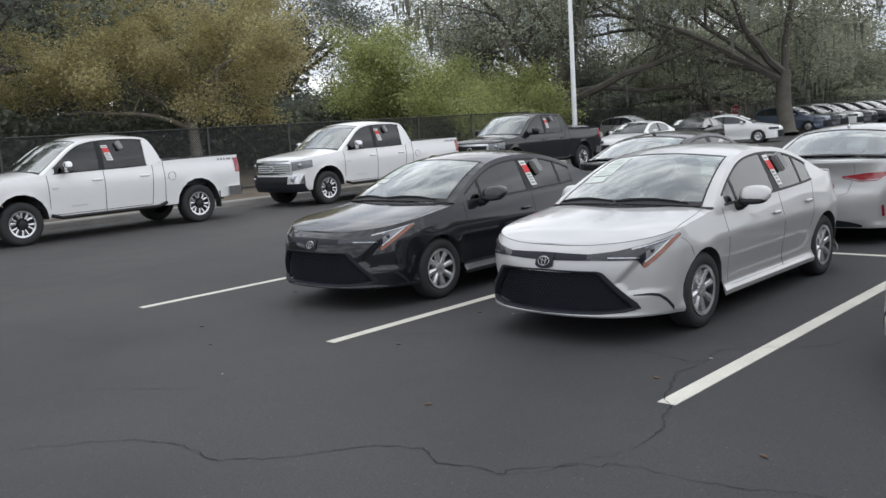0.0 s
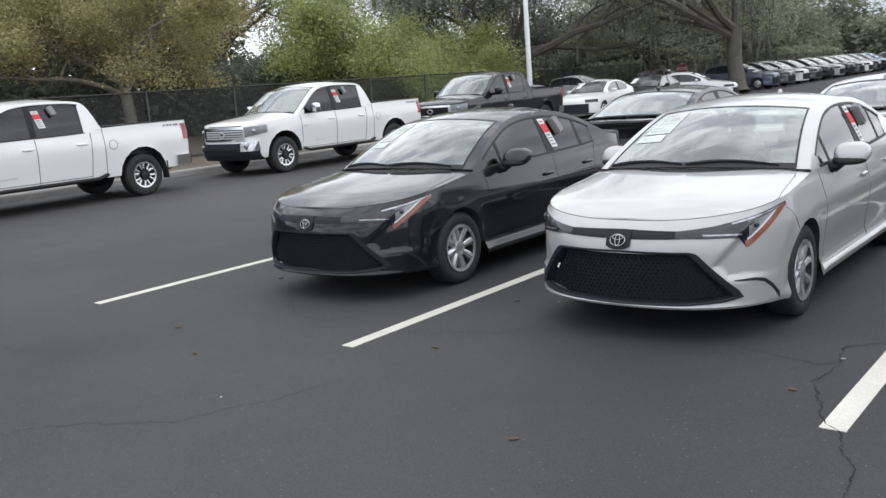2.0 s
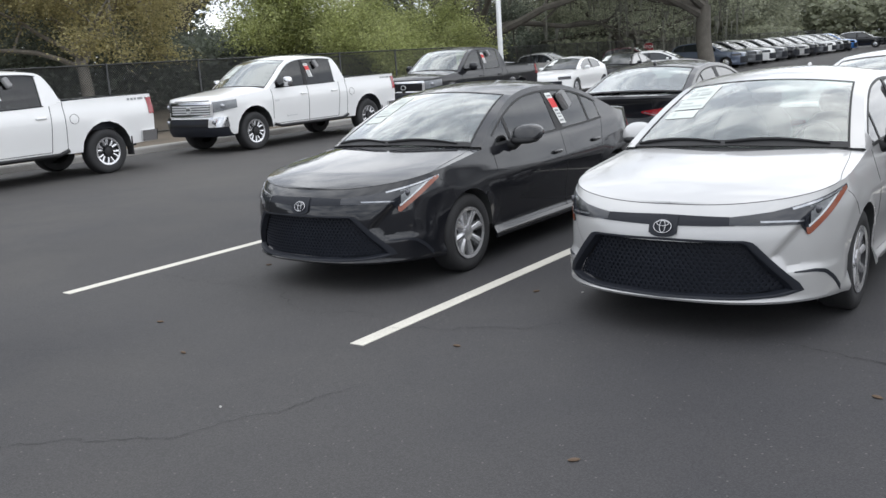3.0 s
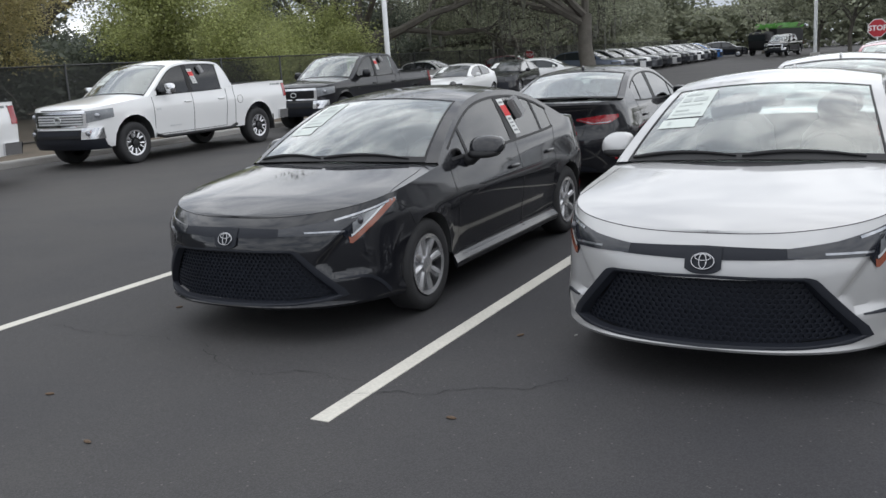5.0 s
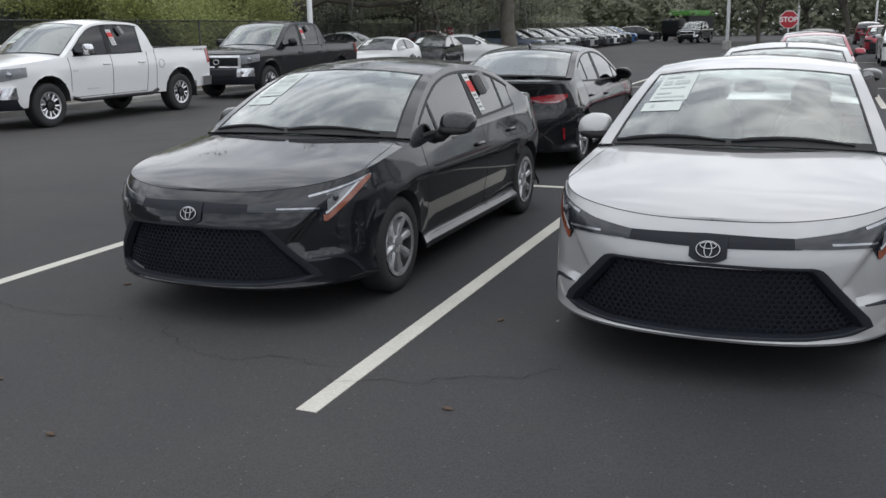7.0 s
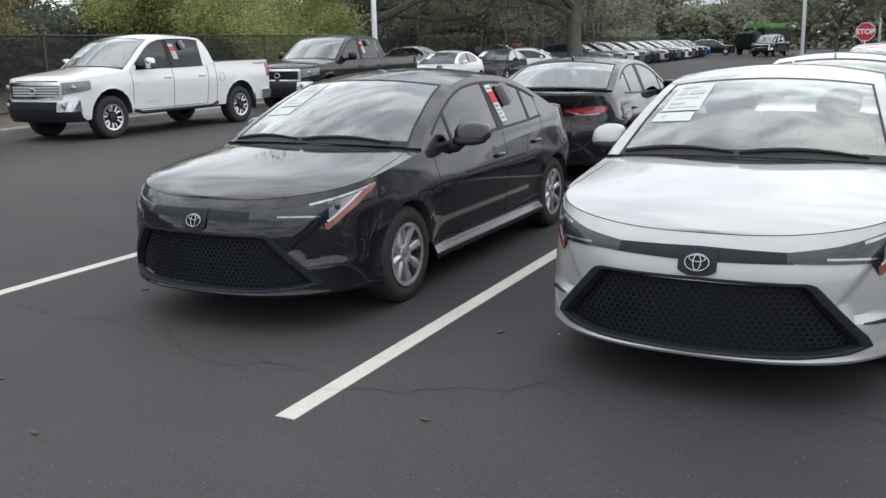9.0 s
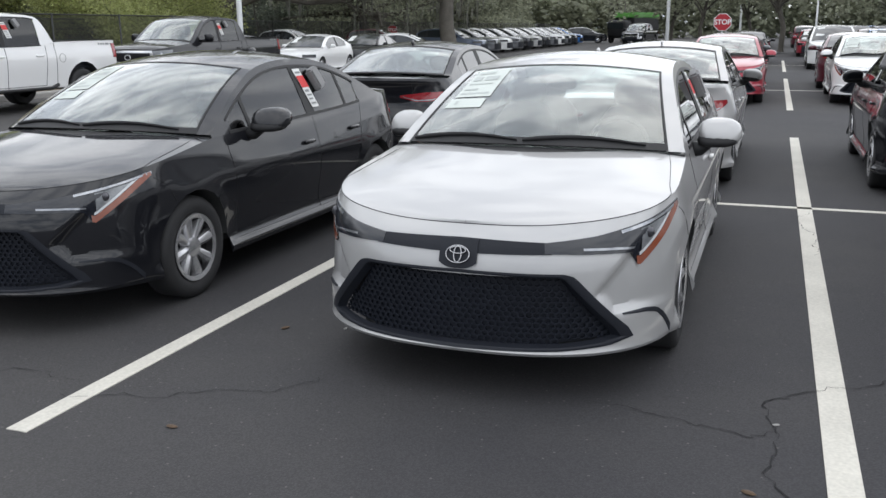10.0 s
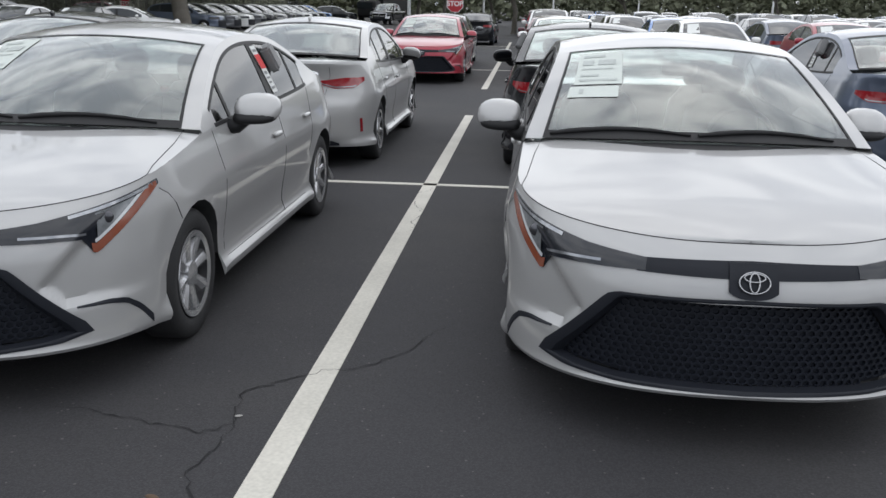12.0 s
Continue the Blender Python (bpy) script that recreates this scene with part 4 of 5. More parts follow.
def make_truck(paint_mat, grille_mat, label):
    sh = TRUCK
    root = empty("pickup_truck", label, "pickup truck")
    skin_part("body", sh.skin(9, 18), paint_mat, root, "", 28)
    s_cowl = sh.s_y(-1.40)
    skin_part("bonnet", sh.sheet(0, s_cowl, 14, 14), paint_mat, root, "", 40)
    glasshouse(sh, root, paint_mat, -1.47, -0.66, 0.66, 0.99, [(-1.24, -0.34), (-0.24, 0.62)], 0.64, WINDSHIELD, TINTED, TRIM, True)
    underside(sh, root, 0.42, 0.70)
    cabin(sh, root, 0.62, 1.29, -1.05, -0.45, 0.30, 0.80)
    for yw in sh.wheels:
        for k in (1, -1):
            make_wheel(root, k * 0.97, yw, sh.tyre, 0.27, "truck", 28)
    # open bed with rails
    s = Soup()
    s.box(-0.86, 0.86, 1.08, 2.84, 0.80, 0.84)
    for k in (1, -1):
        s.box(k * 0.86 - 0.01, k * 0.86 + 0.01, 1.08, 2.84, 0.84, 1.34)
    s.box(-0.86, 0.86, 1.06, 1.08, 0.84, 1.34)
    s.box(-0.86, 0.86, 2.82, 2.84, 0.84, 1.34)
    s.piece("bed_liner", MATTE, root, "black open load bed")
    s = Soup()
    for k in (1, -1):
        patch(s, lambda u, v, o: (k * v, u, sh.top(u) + 0.004), spread(1.02, 2.86, 6), const(0.85), const(0.952), 1)
    patch(s, lambda u, v, o: (u, v, 1.369), spread(-0.95, 0.95, 4), const(2.80), const(2.865), 1)
    skin_part("bed_rail", s, paint_mat, root, "", 30)
    lines = []
    for y, y2, z0 in ((-1.38, -1.40, 0.48), (-0.29, -0.29, 0.46), (0.70, 0.76, 0.50), (1.0, 1.0, 0.46)):
        lines.append([sh.side(y + (y2 - y) * f, z0 + (sh.top(y2) - 0.01 - z0) * f) for f in spread(0, 1, 8)])
    lines.append([sh.side(y, 0.50) for y in spread(-1.38, 0.70, 8)])
    seams(root, [[(k * x, y, z) for x, y, z in l] for l in lines for k in (1, -1)], 0.006)
    for k in (1, -1):
        for y in (-0.44, 0.56):
            s = Soup()
            blob(s, (k * 1.005, y, 1.09), (0.02, 0.11, 0.022), 1, 2.8, 10, 6)
            s.piece("door_handle", paint_mat, root, "", True)
        s = Soup()
        blob(s, (k * 1.15, -1.06, 1.38), (0.12, 0.07, 0.105), 1, 3.2)
        cap = s.piece("wing_mirror", CHROME if grille_mat is CHROME else paint_mat, root, "", True)
        s = Soup()
        blob(s, (k * 1.13, -1.04, 1.32), (0.12, 0.065, 0.06), 1, 3.2)
        s.tube([(k * 1.05, -1.06, 1.30), (k * 0.90, -1.08, 1.29)], 0.035, 6)
        s.piece("mirror_foot", TRIM, cap, "black lower half of the mirror", True)
        s = Soup()
        s.tube([(k * 0.98, -1.4, 0.50), (k * 1.0, -1.2, 0.44), (k * 1.0, 0.8, 0.44), (k * 0.98, 1.0, 0.50)], 0.035, 6)
        s.piece("running_board", TRIM, root, "black running board", True)
        # lamps
        s = Soup()
        F = lambda u, v, o, k=k: sh.wall(k * u, v, o)
        a, b = sh.s_at(lambda q: q < 1.4 and sh.wall(q, 0.98)[0] < 0.66), sh.s_y(-2.42, 0.98)
        patch(s, F, spread(a, b, 12), lambda u: 0.855 + 0.08 * (u - a) / (b - a), lambda u: 1.075 + 0.03 * (u - a) / (b - a), 4, 0.008, 0.012)
        lamp = skin_part("headlight", s, LAMPBOX, root, "grey headlight", 30)
        s = Soup()
        blob(s, F(a + (b - a) * 0.45, 0.985, 0.0), (0.06, 0.05, 0.05), 1, 2.2, 12, 8)
        s.piece("projector_lens", LAMPCLEAR, lamp, "clear projector lens", True)
        s = Soup()
        a2, b2 = sh.s_y(2.70, 1.1), sh.s_at(lambda q: q < 1.6 or sh.wall(q, 1.1)[0] > 0.80)
        patch(s, F, spread(a2, b2, 10), const(1.00), const(1.30), 3, 0.01, 0.012)
        skin_part("tail_light", s, LAMPRED, root, "red tail light", 30)
        s = Soup()
        patch(s, F, spread(sh.s_y(2.50, 0.6), 2.999, 10), const(0.50), const(0.70), 3, 0.05, 0.06)
        skin_part("rear_bumper", s, CHROME, root, "chrome rear bumper", 30)
        s = Soup()
        s.box(k * 0.90 - 0.09, k * 0.90 + 0.09, sh.wheels[1] + 0.50, sh.wheels[1] + 0.52, 0.28, 0.62)
        s.piece("mud_flap", RUBBER, root, "black mud flap")
    # front
    s = Soup()
    for k in (1, -1):
        patch(s, lambda u, v, o: sh.front(u, v, o), spread(0, k * 0.62, 10), const(0.82), const(1.03), 3, 0.012, 0.02)
    skin_part("grille", s, MATTE, root, "black grille opening", 30)
    for z in (0.845, 0.895, 0.945, 0.995) if grille_mat is CHROME else (0.84, 0.87, 0.90, 0.93, 0.96, 0.99):
        s = Soup()
        for k in (1, -1):
            patch(s, lambda u, v, o: sh.front(u, v, o), spread(0, k * 0.60, 8), const(z - (0.015 if grille_mat is CHROME else 0.009)), const(z + (0.015 if grille_mat is CHROME else 0.009)), 1, 0.026, 0.014)
        skin_part("grille_slat", s, GALV if grille_mat is CHROME else TRIM, root, "grille slat", 30)
    s = Soup()
    for k in (1, -1):
        patch(s, lambda u, v, o: sh.front(u, v, o), spread(0, k * 0.66, 10), const(1.03), const(1.085), 2, 0.03, 0.04)
        patch(s, lambda u, v, o: sh.front(u, v, o), spread(k * 0.61, k * 0.68, 3), const(0.80), const(1.04), 2, 0.025, 0.03)
        patch(s, lambda u, v, o: sh.front(u, v, o), spread(0, k * 0.68, 10), const(0.785), const(0.82), 2, 0.028, 0.03)
    skin_part("grille_frame", s, CHROME, root, "bright grille frame", 30)
    s = Soup()
    s.tube([sh.front(0.085 * math.cos(t), 0.92 + 0.058 * math.sin(t), 0.045) for t in spread(0, 2 * math.pi, 20)], 0.011, 6)
    s.piece("badge_ring", GALV, root, "oval badge ring", True)
    for k in (1, -1):
        s = Soup()
        patch(s, lambda u, v, o: sh.front(u, v, o), spread(k * 0.60, k * 0.925, 10), const(0.56), const(0.765), 3, 0.05, 0.06)
        skin_part("bumper_end", s, CHROME, root, "chrome end of the front bumper", 30)
    s = Soup()
    for k in (1, -1):
        patch(s, lambda u, v, o: sh.front(u, v, o), spread(0, k * 0.60, 10), const(0.58), const(0.735), 3, 0.048, 0.06)
    skin_part("bumper_middle", s, TRIM, root, "black middle of the front bumper", 30)
    s = Soup()
    for k in (1, -1):
        patch(s, lambda u, v, o: sh.front(u, v, o), spread(0, k * 0.92, 14), const(0.36), const(0.60), 3, 0.03, 0.05)
        patch(s, lambda u, v, o: sh.front(u, v, o), spread(0, k * 0.55, 8), const(0.63), const(0.72), 1, 0.054)
    skin_part("bumper_insert", s, MATTE, root, "black lower bumper", 30)
    for k in (1, -1):
        s = Soup()
        blob(s, sh.front(k * 0.72, 0.665, 0.06), (0.05, 0.02, 0.045), 1, 2.2, 12, 6)
        s.piece("fog_lamp", LAMPCLEAR, root, "round fog lamp", True)
    s = Soup()
    s.tube([sh.side(1.17 + 0.085 * math.cos(t), 1.03 + 0.085 * math.sin(t), 0.001) for t in spread(0, 2 * math.pi, 20)], 0.004, 4)
    s.piece("fuel_door", TRIM, root, "round fuel door outline", True)
    s = Soup()
    for k in (1, -1):
        patch(s, lambda u, v, o: sh.front(u, v, o), spread(0, k * 0.56, 10), const(1.094), const(1.112), 1, 0.004, 0.004)
    skin_part("bonnet_slit", s, TRIM, root, "black air slit under the bonnet edge", 30)
    # bars of lettering on bed side and door, drawn as plain shapes
    for i, w in enumerate((0.06, 0.07, 0.06, 0.10, 0.05, 0.05, 0.06)):
        y = 2.30 + i * 0.075
        s = Soup()
        patch(s, lambda u, v, o: sh.side(u, v, o), spread(y, y + w * 0.8, 1), const(1.27), const(1.31), 1, 0.004)
        skin_part("decal_bar", s, INK, root, "dark decal bar", 30)
    s = Soup()
    patch(s, lambda u, v, o: sh.side(u, v, o), spread(-0.98, -0.68, 2), const(0.625), const(0.65), 1, 0.006, 0.006)
    skin_part("door_badge", s, GALV if grille_mat is CHROME else TRIM, root, "small badge bar low on the door", 30)
    s = Soup()
    patch(s, lambda u, v, o: sh.side(u, v, o), spread(-1.33, -1.21, 2), const(0.97), const(1.01), 1, 0.006, 0.006)
    skin_part("door_badge", s, GALV if grille_mat is CHROME else TRIM, root, "small badge bar on the wing", 30)
    window_card(sh, root, -0.16, 1.44, 0.13, 0.30)
    lock_box(sh, root, 0.13, 1.72)
    windscreen_sheet(sh, root, -0.80, -1.18, -0.80, 0.30)
    return root


def make_plain(sh, paint_mat, label, breaks, ys, tip, style="sedan", category="car", name="parked_car"):
    """A vehicle that stays far off: body, roof, screens, windows, wheels, lamps."""
    root = empty(name, label, category)
    skin_part("body", sh.skin(5, 7), paint_mat, root, "", 28)
    skin_part("bonnet", sh.sheet(0, sh.s_y(ys[0] + 0.08), 7, 6), paint_mat, root, "", 40)
    if sh is not SUV:
        skin_part("boot_lid", sh.sheet(sh.s_y(ys[3] - 0.12), 2.9999, 5, 4), paint_mat, root, "", 40)
    glasshouse(sh, root, paint_mat, *ys, breaks, tip, GLASSFAR, GLASSFAR, TRIM, False)
    lowest = sh.bottom(0)
    s = Soup()
    s.box(-0.62, 0.62, -sh.length / 2 + 0.3, sh.length / 2 - 0.3, lowest - 0.01, lowest + 0.04)
    s.piece("underbody", CABIN, root, "black underbody")
    for yw in sh.wheels:
        for k in (1, -1):
            w = Soup()
            x, r = k * (sh.half - 0.02), sh.tyre
            w.lathe([(-k * 0.2, r * 0.6), (-k * 0.2, r), (-k * 0.01, r), (0, r * 0.62), (-k * 0.015, r * 0.6)], 14, (x, yw, r))
            tyre = skin_part("tyre", w, RUBBER, root, "black tyre", 40)
            w = Soup()
            w.lathe([(-k * 0.014, r * 0.64), (k * 0.002, r * 0.55), (-k * 0.02, r * 0.2), (k * 0.0, 0.01)], 14, (x, yw, r))
            skin_part("rim", w, ALLOY, tyre, "silver rim", 40)
    z0, z1 = (0.63, 0.74) if sh is SEDAN else (0.74, 0.88)
    for k in (1, -1):
        s = Soup()
        W = lambda u, v, o, k=k: sh.wall(k * u, v, o)
        a = sh.s_at(lambda q: q < 1.4 and sh.wall(q, z0)[0] < 0.50)
        patch(s, W, spread(a, sh.s_y(-sh.length / 2 + 0.55, z1), 6), const(z0), const(z1), 1, 0.008)
        skin_part("headlight", s, LAMPDARK, root, "", 30)
        s = Soup()
        patch(s, lambda u, v, o: sh.back(k * u, v, o), spread(0.40, 0.84, 5), const(z1 + 0.07), const(z1 + 0.17), 1, 0.008)
        skin_part("tail_light", s, LAMPRED, root, "red tail light", 30)
        s = Soup()
        blob(s, (k * (sh.half + 0.11), ys[0] + 0.45, sh.top(0) + 0.05), (0.11, 0.07, 0.07), 1, 2.6, 8, 6)
        s.tube([(k * (sh.half + 0.04), ys[0] + 0.45, sh.top(0) + 0.01), (k * (sh.half - 0.06), ys[0] + 0.45, sh.top(0) - 0.02)], 0.03, 5)
        s.piece("wing_mirror", paint_mat, root, "", True)
    s = Soup()
    patch(s, lambda u, v, o: sh.front(u, v, o), spread(-0.62, 0.62, 8), const(0.24 if sh is SEDAN else 0.32), const(z0 - 0.05), 2, 0.008)
    skin_part("grille", s, MATTE, root, "black grille", 30)
    s = Soup()
    patch(s, lambda u, v, o: sh.over(u, v, o), spread(ys[0] + 0.25, ys[1] - 0.1, 1), const(-0.78), const(-0.42), 1, 0.008)
    skin_part("price_sheet", s, PAPER, root, "white price sheet on the windscreen", 30)
    return root

# ---- the lot: ground, lines, kerb, verge ----
def tag_structure(ob, label, category):
    return tagged(ob, label, category, "", "structure")


g = Soup()
g.grid([[(x, y, 0) for x in (-900, -60, -20, 0, 20, 60, 900)] for y in (-900, -60, 0, 30, 90, 900)])
tag_structure(g.piece("ground", ASPHALT), "dark grey worn asphalt parking lot", "asphalt")


def line(x0, x1, y0, y1, name="parking_line"):
    s = Soup()
    s.box(x0, x1, y0, y1, -0.01, 0.004)
    return tag_structure(s.piece(name, LINEPAINT), "worn white painted parking line", "line")


STALLS = [-8.70, -5.505, -2.305, 0.90, 4.10, 7.30, 10.5, 13.7, 16.9, 20.1, 23.3]
BLOCKS = [4.41, 20.9, 37.4, 53.9, 70.4]
for y0 in BLOCKS[:3]:
    for x in STALLS:
        h = 0.062 if x == -2.305 else 0.053
        line(x - h, x + h, y0, y0 + 11.7)
    line(STALLS[0], STALLS[-1], y0 + 5.98, y0 + 6.07)

# ---- parked vehicles ----
def put(ob, x, y, turn=0.0, label=""):
    ob.matrix_basis = pose(x, y, 0, 0, 0, turn)
    if label:
        ob["label"] = label
    return ob


HALF = SEDAN.length / 2
silver_car = put(make_sedan(SILVER, label="silver four-door sedan with black honeycomb grille and window tag"), -3.885, 5.32 + HALF)
black_car = put(make_sedan(BLACK, label="glossy black four-door sedan with silver wheel covers"), -6.79, 5.28 + HALF)
ob = copy_thing(silver_car, pose(-0.64, 5.39 + HALF, 0))
ob["label"] = "silver four-door sedan with price sheets on its windscreen"
ob = copy_thing(silver_car, pose(-3.87, 10.95 + HALF, 0, 0, 0, 180))
ob["label"] = "silver four-door sedan, its red tail lights to the aisle"
for x, y in ((-7.05, 11.35), (-0.80, 10.95)):
    ob = copy_thing(black_car, pose(x, y + HALF, 0, 0, 0, 180))
    ob["label"] = "black four-door sedan, parked tail towards the front row"

BIG = Matrix.Scale(1.035, 4)
white_truck = make_truck(WHITE, CHROME, "white crew cab pickup truck with chrome mirrors, beside the kerb")
white_truck.matrix_basis = pose(-17.88, 8.55, 0) @ BIG
copy_thing(white_truck, pose(-17.95, 16.15, 0))["label"] = "white crew cab pickup truck with slatted grille, beside the kerb"
black_truck = make_truck(BLACK, TRIM, "black crew cab pickup truck with bright grille frame")
black_truck.matrix_basis = pose(-18.15, 23.95, 0) @ BIG


def repaint(ob, old, fresh):
    """Gives a copy its own paint."""
    for c in ob.children_recursive:
        if c.type == "MESH" and c.data.materials[0] is old:
            c.material_slots[0].link = "OBJECT"
            c.material_slots[0].material = fresh
    return ob


def sedan_like(base, old, fresh, x, y, turn, label, group=""):
    ob = repaint(copy_thing(base, pose(x, y, 0, 0, 0, turn)), old, fresh)
    return tagged(ob, label, "", group)


sedan_like(black_car, BLACK, RED, -3.72, 21.75 + HALF, 0, "red four-door sedan facing the aisle")
sedan_like(black_car, BLACK, WHITE, -0.62, 22.1 + HALF, 0, "white four-door sedan with a sheet on the windscreen")
sedan_like(black_car, BLACK, SLATE, 2.45, 10.9 + HALF, 180, "slate blue four-door sedan, tail towards the front row")

plain_sedan = make_plain(SEDAN, WHITE, "white sedan parked in a packed row", [(-0.7, 0.33), (0.42, 1.22)], (-0.98, -0.20, 0.92, 1.66), 1.24)
plain_suv = make_plain(SUV, WHITE, "white sport utility car parked in a packed row", [(-0.75, 0.25), (0.36, 1.25), (1.33, 1.9)], (-1.05, -0.12, 1.6, 2.12), 1.92, name="parked_suv")
plain_sedan.matrix_basis = pose(5.7, 11.0 + HALF, 0, 0, 0, 180)
plain_suv.matrix_basis = pose(-0.6, 39.0 + 2.3, 0)
TINTS = [("white", WHITE), ("silver", SILVER), ("grey", GREY), ("black", BLACK), ("maroon", MAROON), ("white", WHITE), ("slate blue", SLATE), ("silver", SILVER), ("red", RED), ("grey", GREY), ("blue", BLUE)]
dice = random.Random(4)
ROWS_OF_CARS = [(10.9, 180, 3, 8), (21.9, 0, 2, 9), (27.2, 180, 0, 10), (38.5, 0, 0, 11), (43.7, 180, 0, 12), (54.9, 0, 1, 13), (60.2, 180, 1, 14), (71.4, 0, 1, 14), (76.6, 180, 1, 14), (88.0, 0, 2, 14), (93.3, 180, 2, 14)]
for r, (y, turn, c0, c1) in enumerate(ROWS_OF_CARS):
    for c in range(c0, c1):
        x = -3.8 + 3.2 * c + dice.uniform(-0.15, 0.15)
        if (r, c) in ((0, 3), (3, 1)) or dice.random() < 0.05:
            continue
        suv = dice.random() < (0.0 if r < 3 else 0.25 if r < 5 else 0.55)
        word, tint = ("maroon", MAROON) if (r, c) in ((2, 1), (3, 0)) else ("grey", GREY) if (r, c) == (2, 0) else dice.choice(TINTS)
        kind = "sport utility car" if suv else "sedan"
        sedan_like(plain_suv if suv else plain_sedan, WHITE, tint, x, y + 2.3 + dice.uniform(-0.2, 0.3), turn + dice.uniform(-1.5, 1.5), f"{word} {kind} parked in a packed row", "cars parked in rows")
for i in range(12):
    word, tint = [("slate blue", SLATE), ("grey", GREY), ("white", WHITE), ("grey", GREY), ("black", BLACK), ("silver", SILVER), ("black", BLACK), ("grey", GREY), ("white", WHITE), ("grey", GREY), ("black", BLACK), ("bright blue", BLUE)][i]
    sedan_like(plain_suv, WHITE, tint, -21.6 - 0.12 * i, 55.5 + 3.3 * i, 88, f"{word} sport utility car in a row by the trees", "cars in the row by the trees")
sedan_like(plain_sedan, WHITE, WHITE, -19.3, 33.2, 4, "white sedan facing the aisle")
sedan_like(plain_sedan, WHITE, BLACK, -19.1, 37.6, 6, "dark sedan behind the white sedan")
sedan_like(plain_sedan, WHITE, WHITE, -19.4, 42.6, 103, "white sedan parked side on beneath the oak")
sedan_like(plain_sedan, WHITE, GREY, -22.6, 32.5, 0, "grey sedan beside the fence")
sedan_like(plain_suv, WHITE, BLACK, -22.0, 100, 96, "black sport utility car across the lane")
sedan_like(plain_suv, WHITE, MAROON, -27.5, 58, 88, "maroon sport utility car under the oaks")
sedan_like(plain_suv, WHITE, WHITE, -29.5, 50, 80, "white sport utility car under the oaks")
copy_thing(black_truck, pose(-15.2, 92.5, 0, 0, 0, -8))["label"] = "black pickup truck coming to rest down the lane"


def box_truck(x, y, turn):
    root = empty("box_truck", "dark service truck with a bright green roof", "truck")
    s = Soup()
    s.box(-1.2, 1.2, -2.2, 3.6, 0.9, 2.62)
    bm = bmesh.new()
    vs = [bm.verts.new(v) for v in s.v]
    for f in s.f:
        bm.faces.new([vs[i] for i in f])
    bmesh.ops.bevel(bm, geom=bm.edges[:], offset=0.08, segments=2, affect="EDGES")
    part("cargo_body", bm, TRIM, root, "dark cargo body")
    s = Soup()
    s.box(-1.24, 1.24, -2.3, 3.65, 2.62, 3.2)
    bm = bmesh.new()
    vs = [bm.verts.new(v) for v in s.v]
    for f in s.f:
        bm.faces.new([vs[i] for i in f])
    bmesh.ops.bevel(bm, geom=bm.edges[:], offset=0.12, segments=2, affect="EDGES")
    part("roof", bm, GREEN, root, "bright green roof")
    s = Soup()
    blob(s, (0, -3.1, 1.45), (1.1, 0.95, 0.95), 1, 6, 16, 10)
    s.piece("cab", TRIM, root, "dark cab", True)
    s = Soup()
    s.box(-0.95, 0.95, -4.07, -4.0, 1.5, 2.1)
    s.piece("windscreen", GLASSFAR, root)
    for k in (1, -1):
        for yw in (-3.0, 2.2):
            w = Soup()
            w.lathe([(-k * 0.25, 0.2), (-k * 0.25, 0.45), (0, 0.45), (0, 0.25), (-k * 0.03, 0.01)], 16, (k * 1.15, yw, 0.45))
            skin_part("wheel", w, RUBBER, root, "black wheel")
    root.matrix_basis = pose(x, y, 0, 0, 0, turn)


box_truck(-17.5, 104, -20)

# ---- verge, kerb, fence, poles and signs ----
def kerb(x0, x1, y0, y1):
    s = Soup()
    n = max(1, round(max(abs(x1 - x0), abs(y1 - y0)) / 3))
    d = Vector((x1 - x0, y1 - y0, 0)).normalized()
    side = Vector((-d.y, d.x, 0))
    rows = []
    for f in spread(0, 1, n):
        p = Vector((x0 + (x1 - x0) * f, y0 + (y1 - y0) * f, 0))
        rows.append([tuple(p + side * a + Vector((0, 0, b))) for a, b in ((-0.01, -0.02), (0.0, 0.11), (0.02, 0.145), (0.05, 0.15), (0.17, 0.15), (0.18, 0.0))])
    s.grid(rows)
    tag_structure(s.piece("kerb", CONCRETE), "pale concrete kerb", "kerb")


kerb(-19.75, -19.75, -40, 28.5)
kerb(-19.75, -25.2, 28.5, 31.0)
kerb(-25.2, -25.2, 31.0, 150)
v = Soup()
v.grid([[(x, y, 0.12 + 0.05 * noise.noise(Vector((x * 0.4, y * 0.4, 0)))) for x in spread(-75, -19.9, 40)] for y in spread(-40, 28.3, 40)])
v.grid([[(x, y, 0.12 + 0.05 * noise.noise(Vector((x * 0.4, y * 0.4, 0)))) for x in spread(-75, -25.35, 40)] for y in spread(28.3, 150, 60)])
tag_structure(v.piece("verge", MULCH, None, "", True), "brown mulch and leaf litter verge", "verge")


def fence(x, y0, y1, step, height):
    root = empty("chain_link_fence", "black chain-link fence with slim posts and rails", "fence")
    for i in range(int((y1 - y0) / step) + 1):
        s = Soup()
        y = y0 + i * step
        s.tube([(x, y, 0.0), (x, y, height + 0.04)], 0.03, 8)
        s.piece("post", FENCEBLACK, root, "", True)
    for z in (height, 0.22):
        s = Soup()
        s.tube([(x, y0, z), (x, y1, z)], 0.022, 6)
        s.piece("rail", FENCEBLACK, root, "", True)
    s = Soup()
    s.grid([[(x - 0.03, y, z) for y in (y0, y1)] for z in (0.15, height)])
    s.piece("wire_mesh", CHAINLINK, root, "woven black wire mesh")


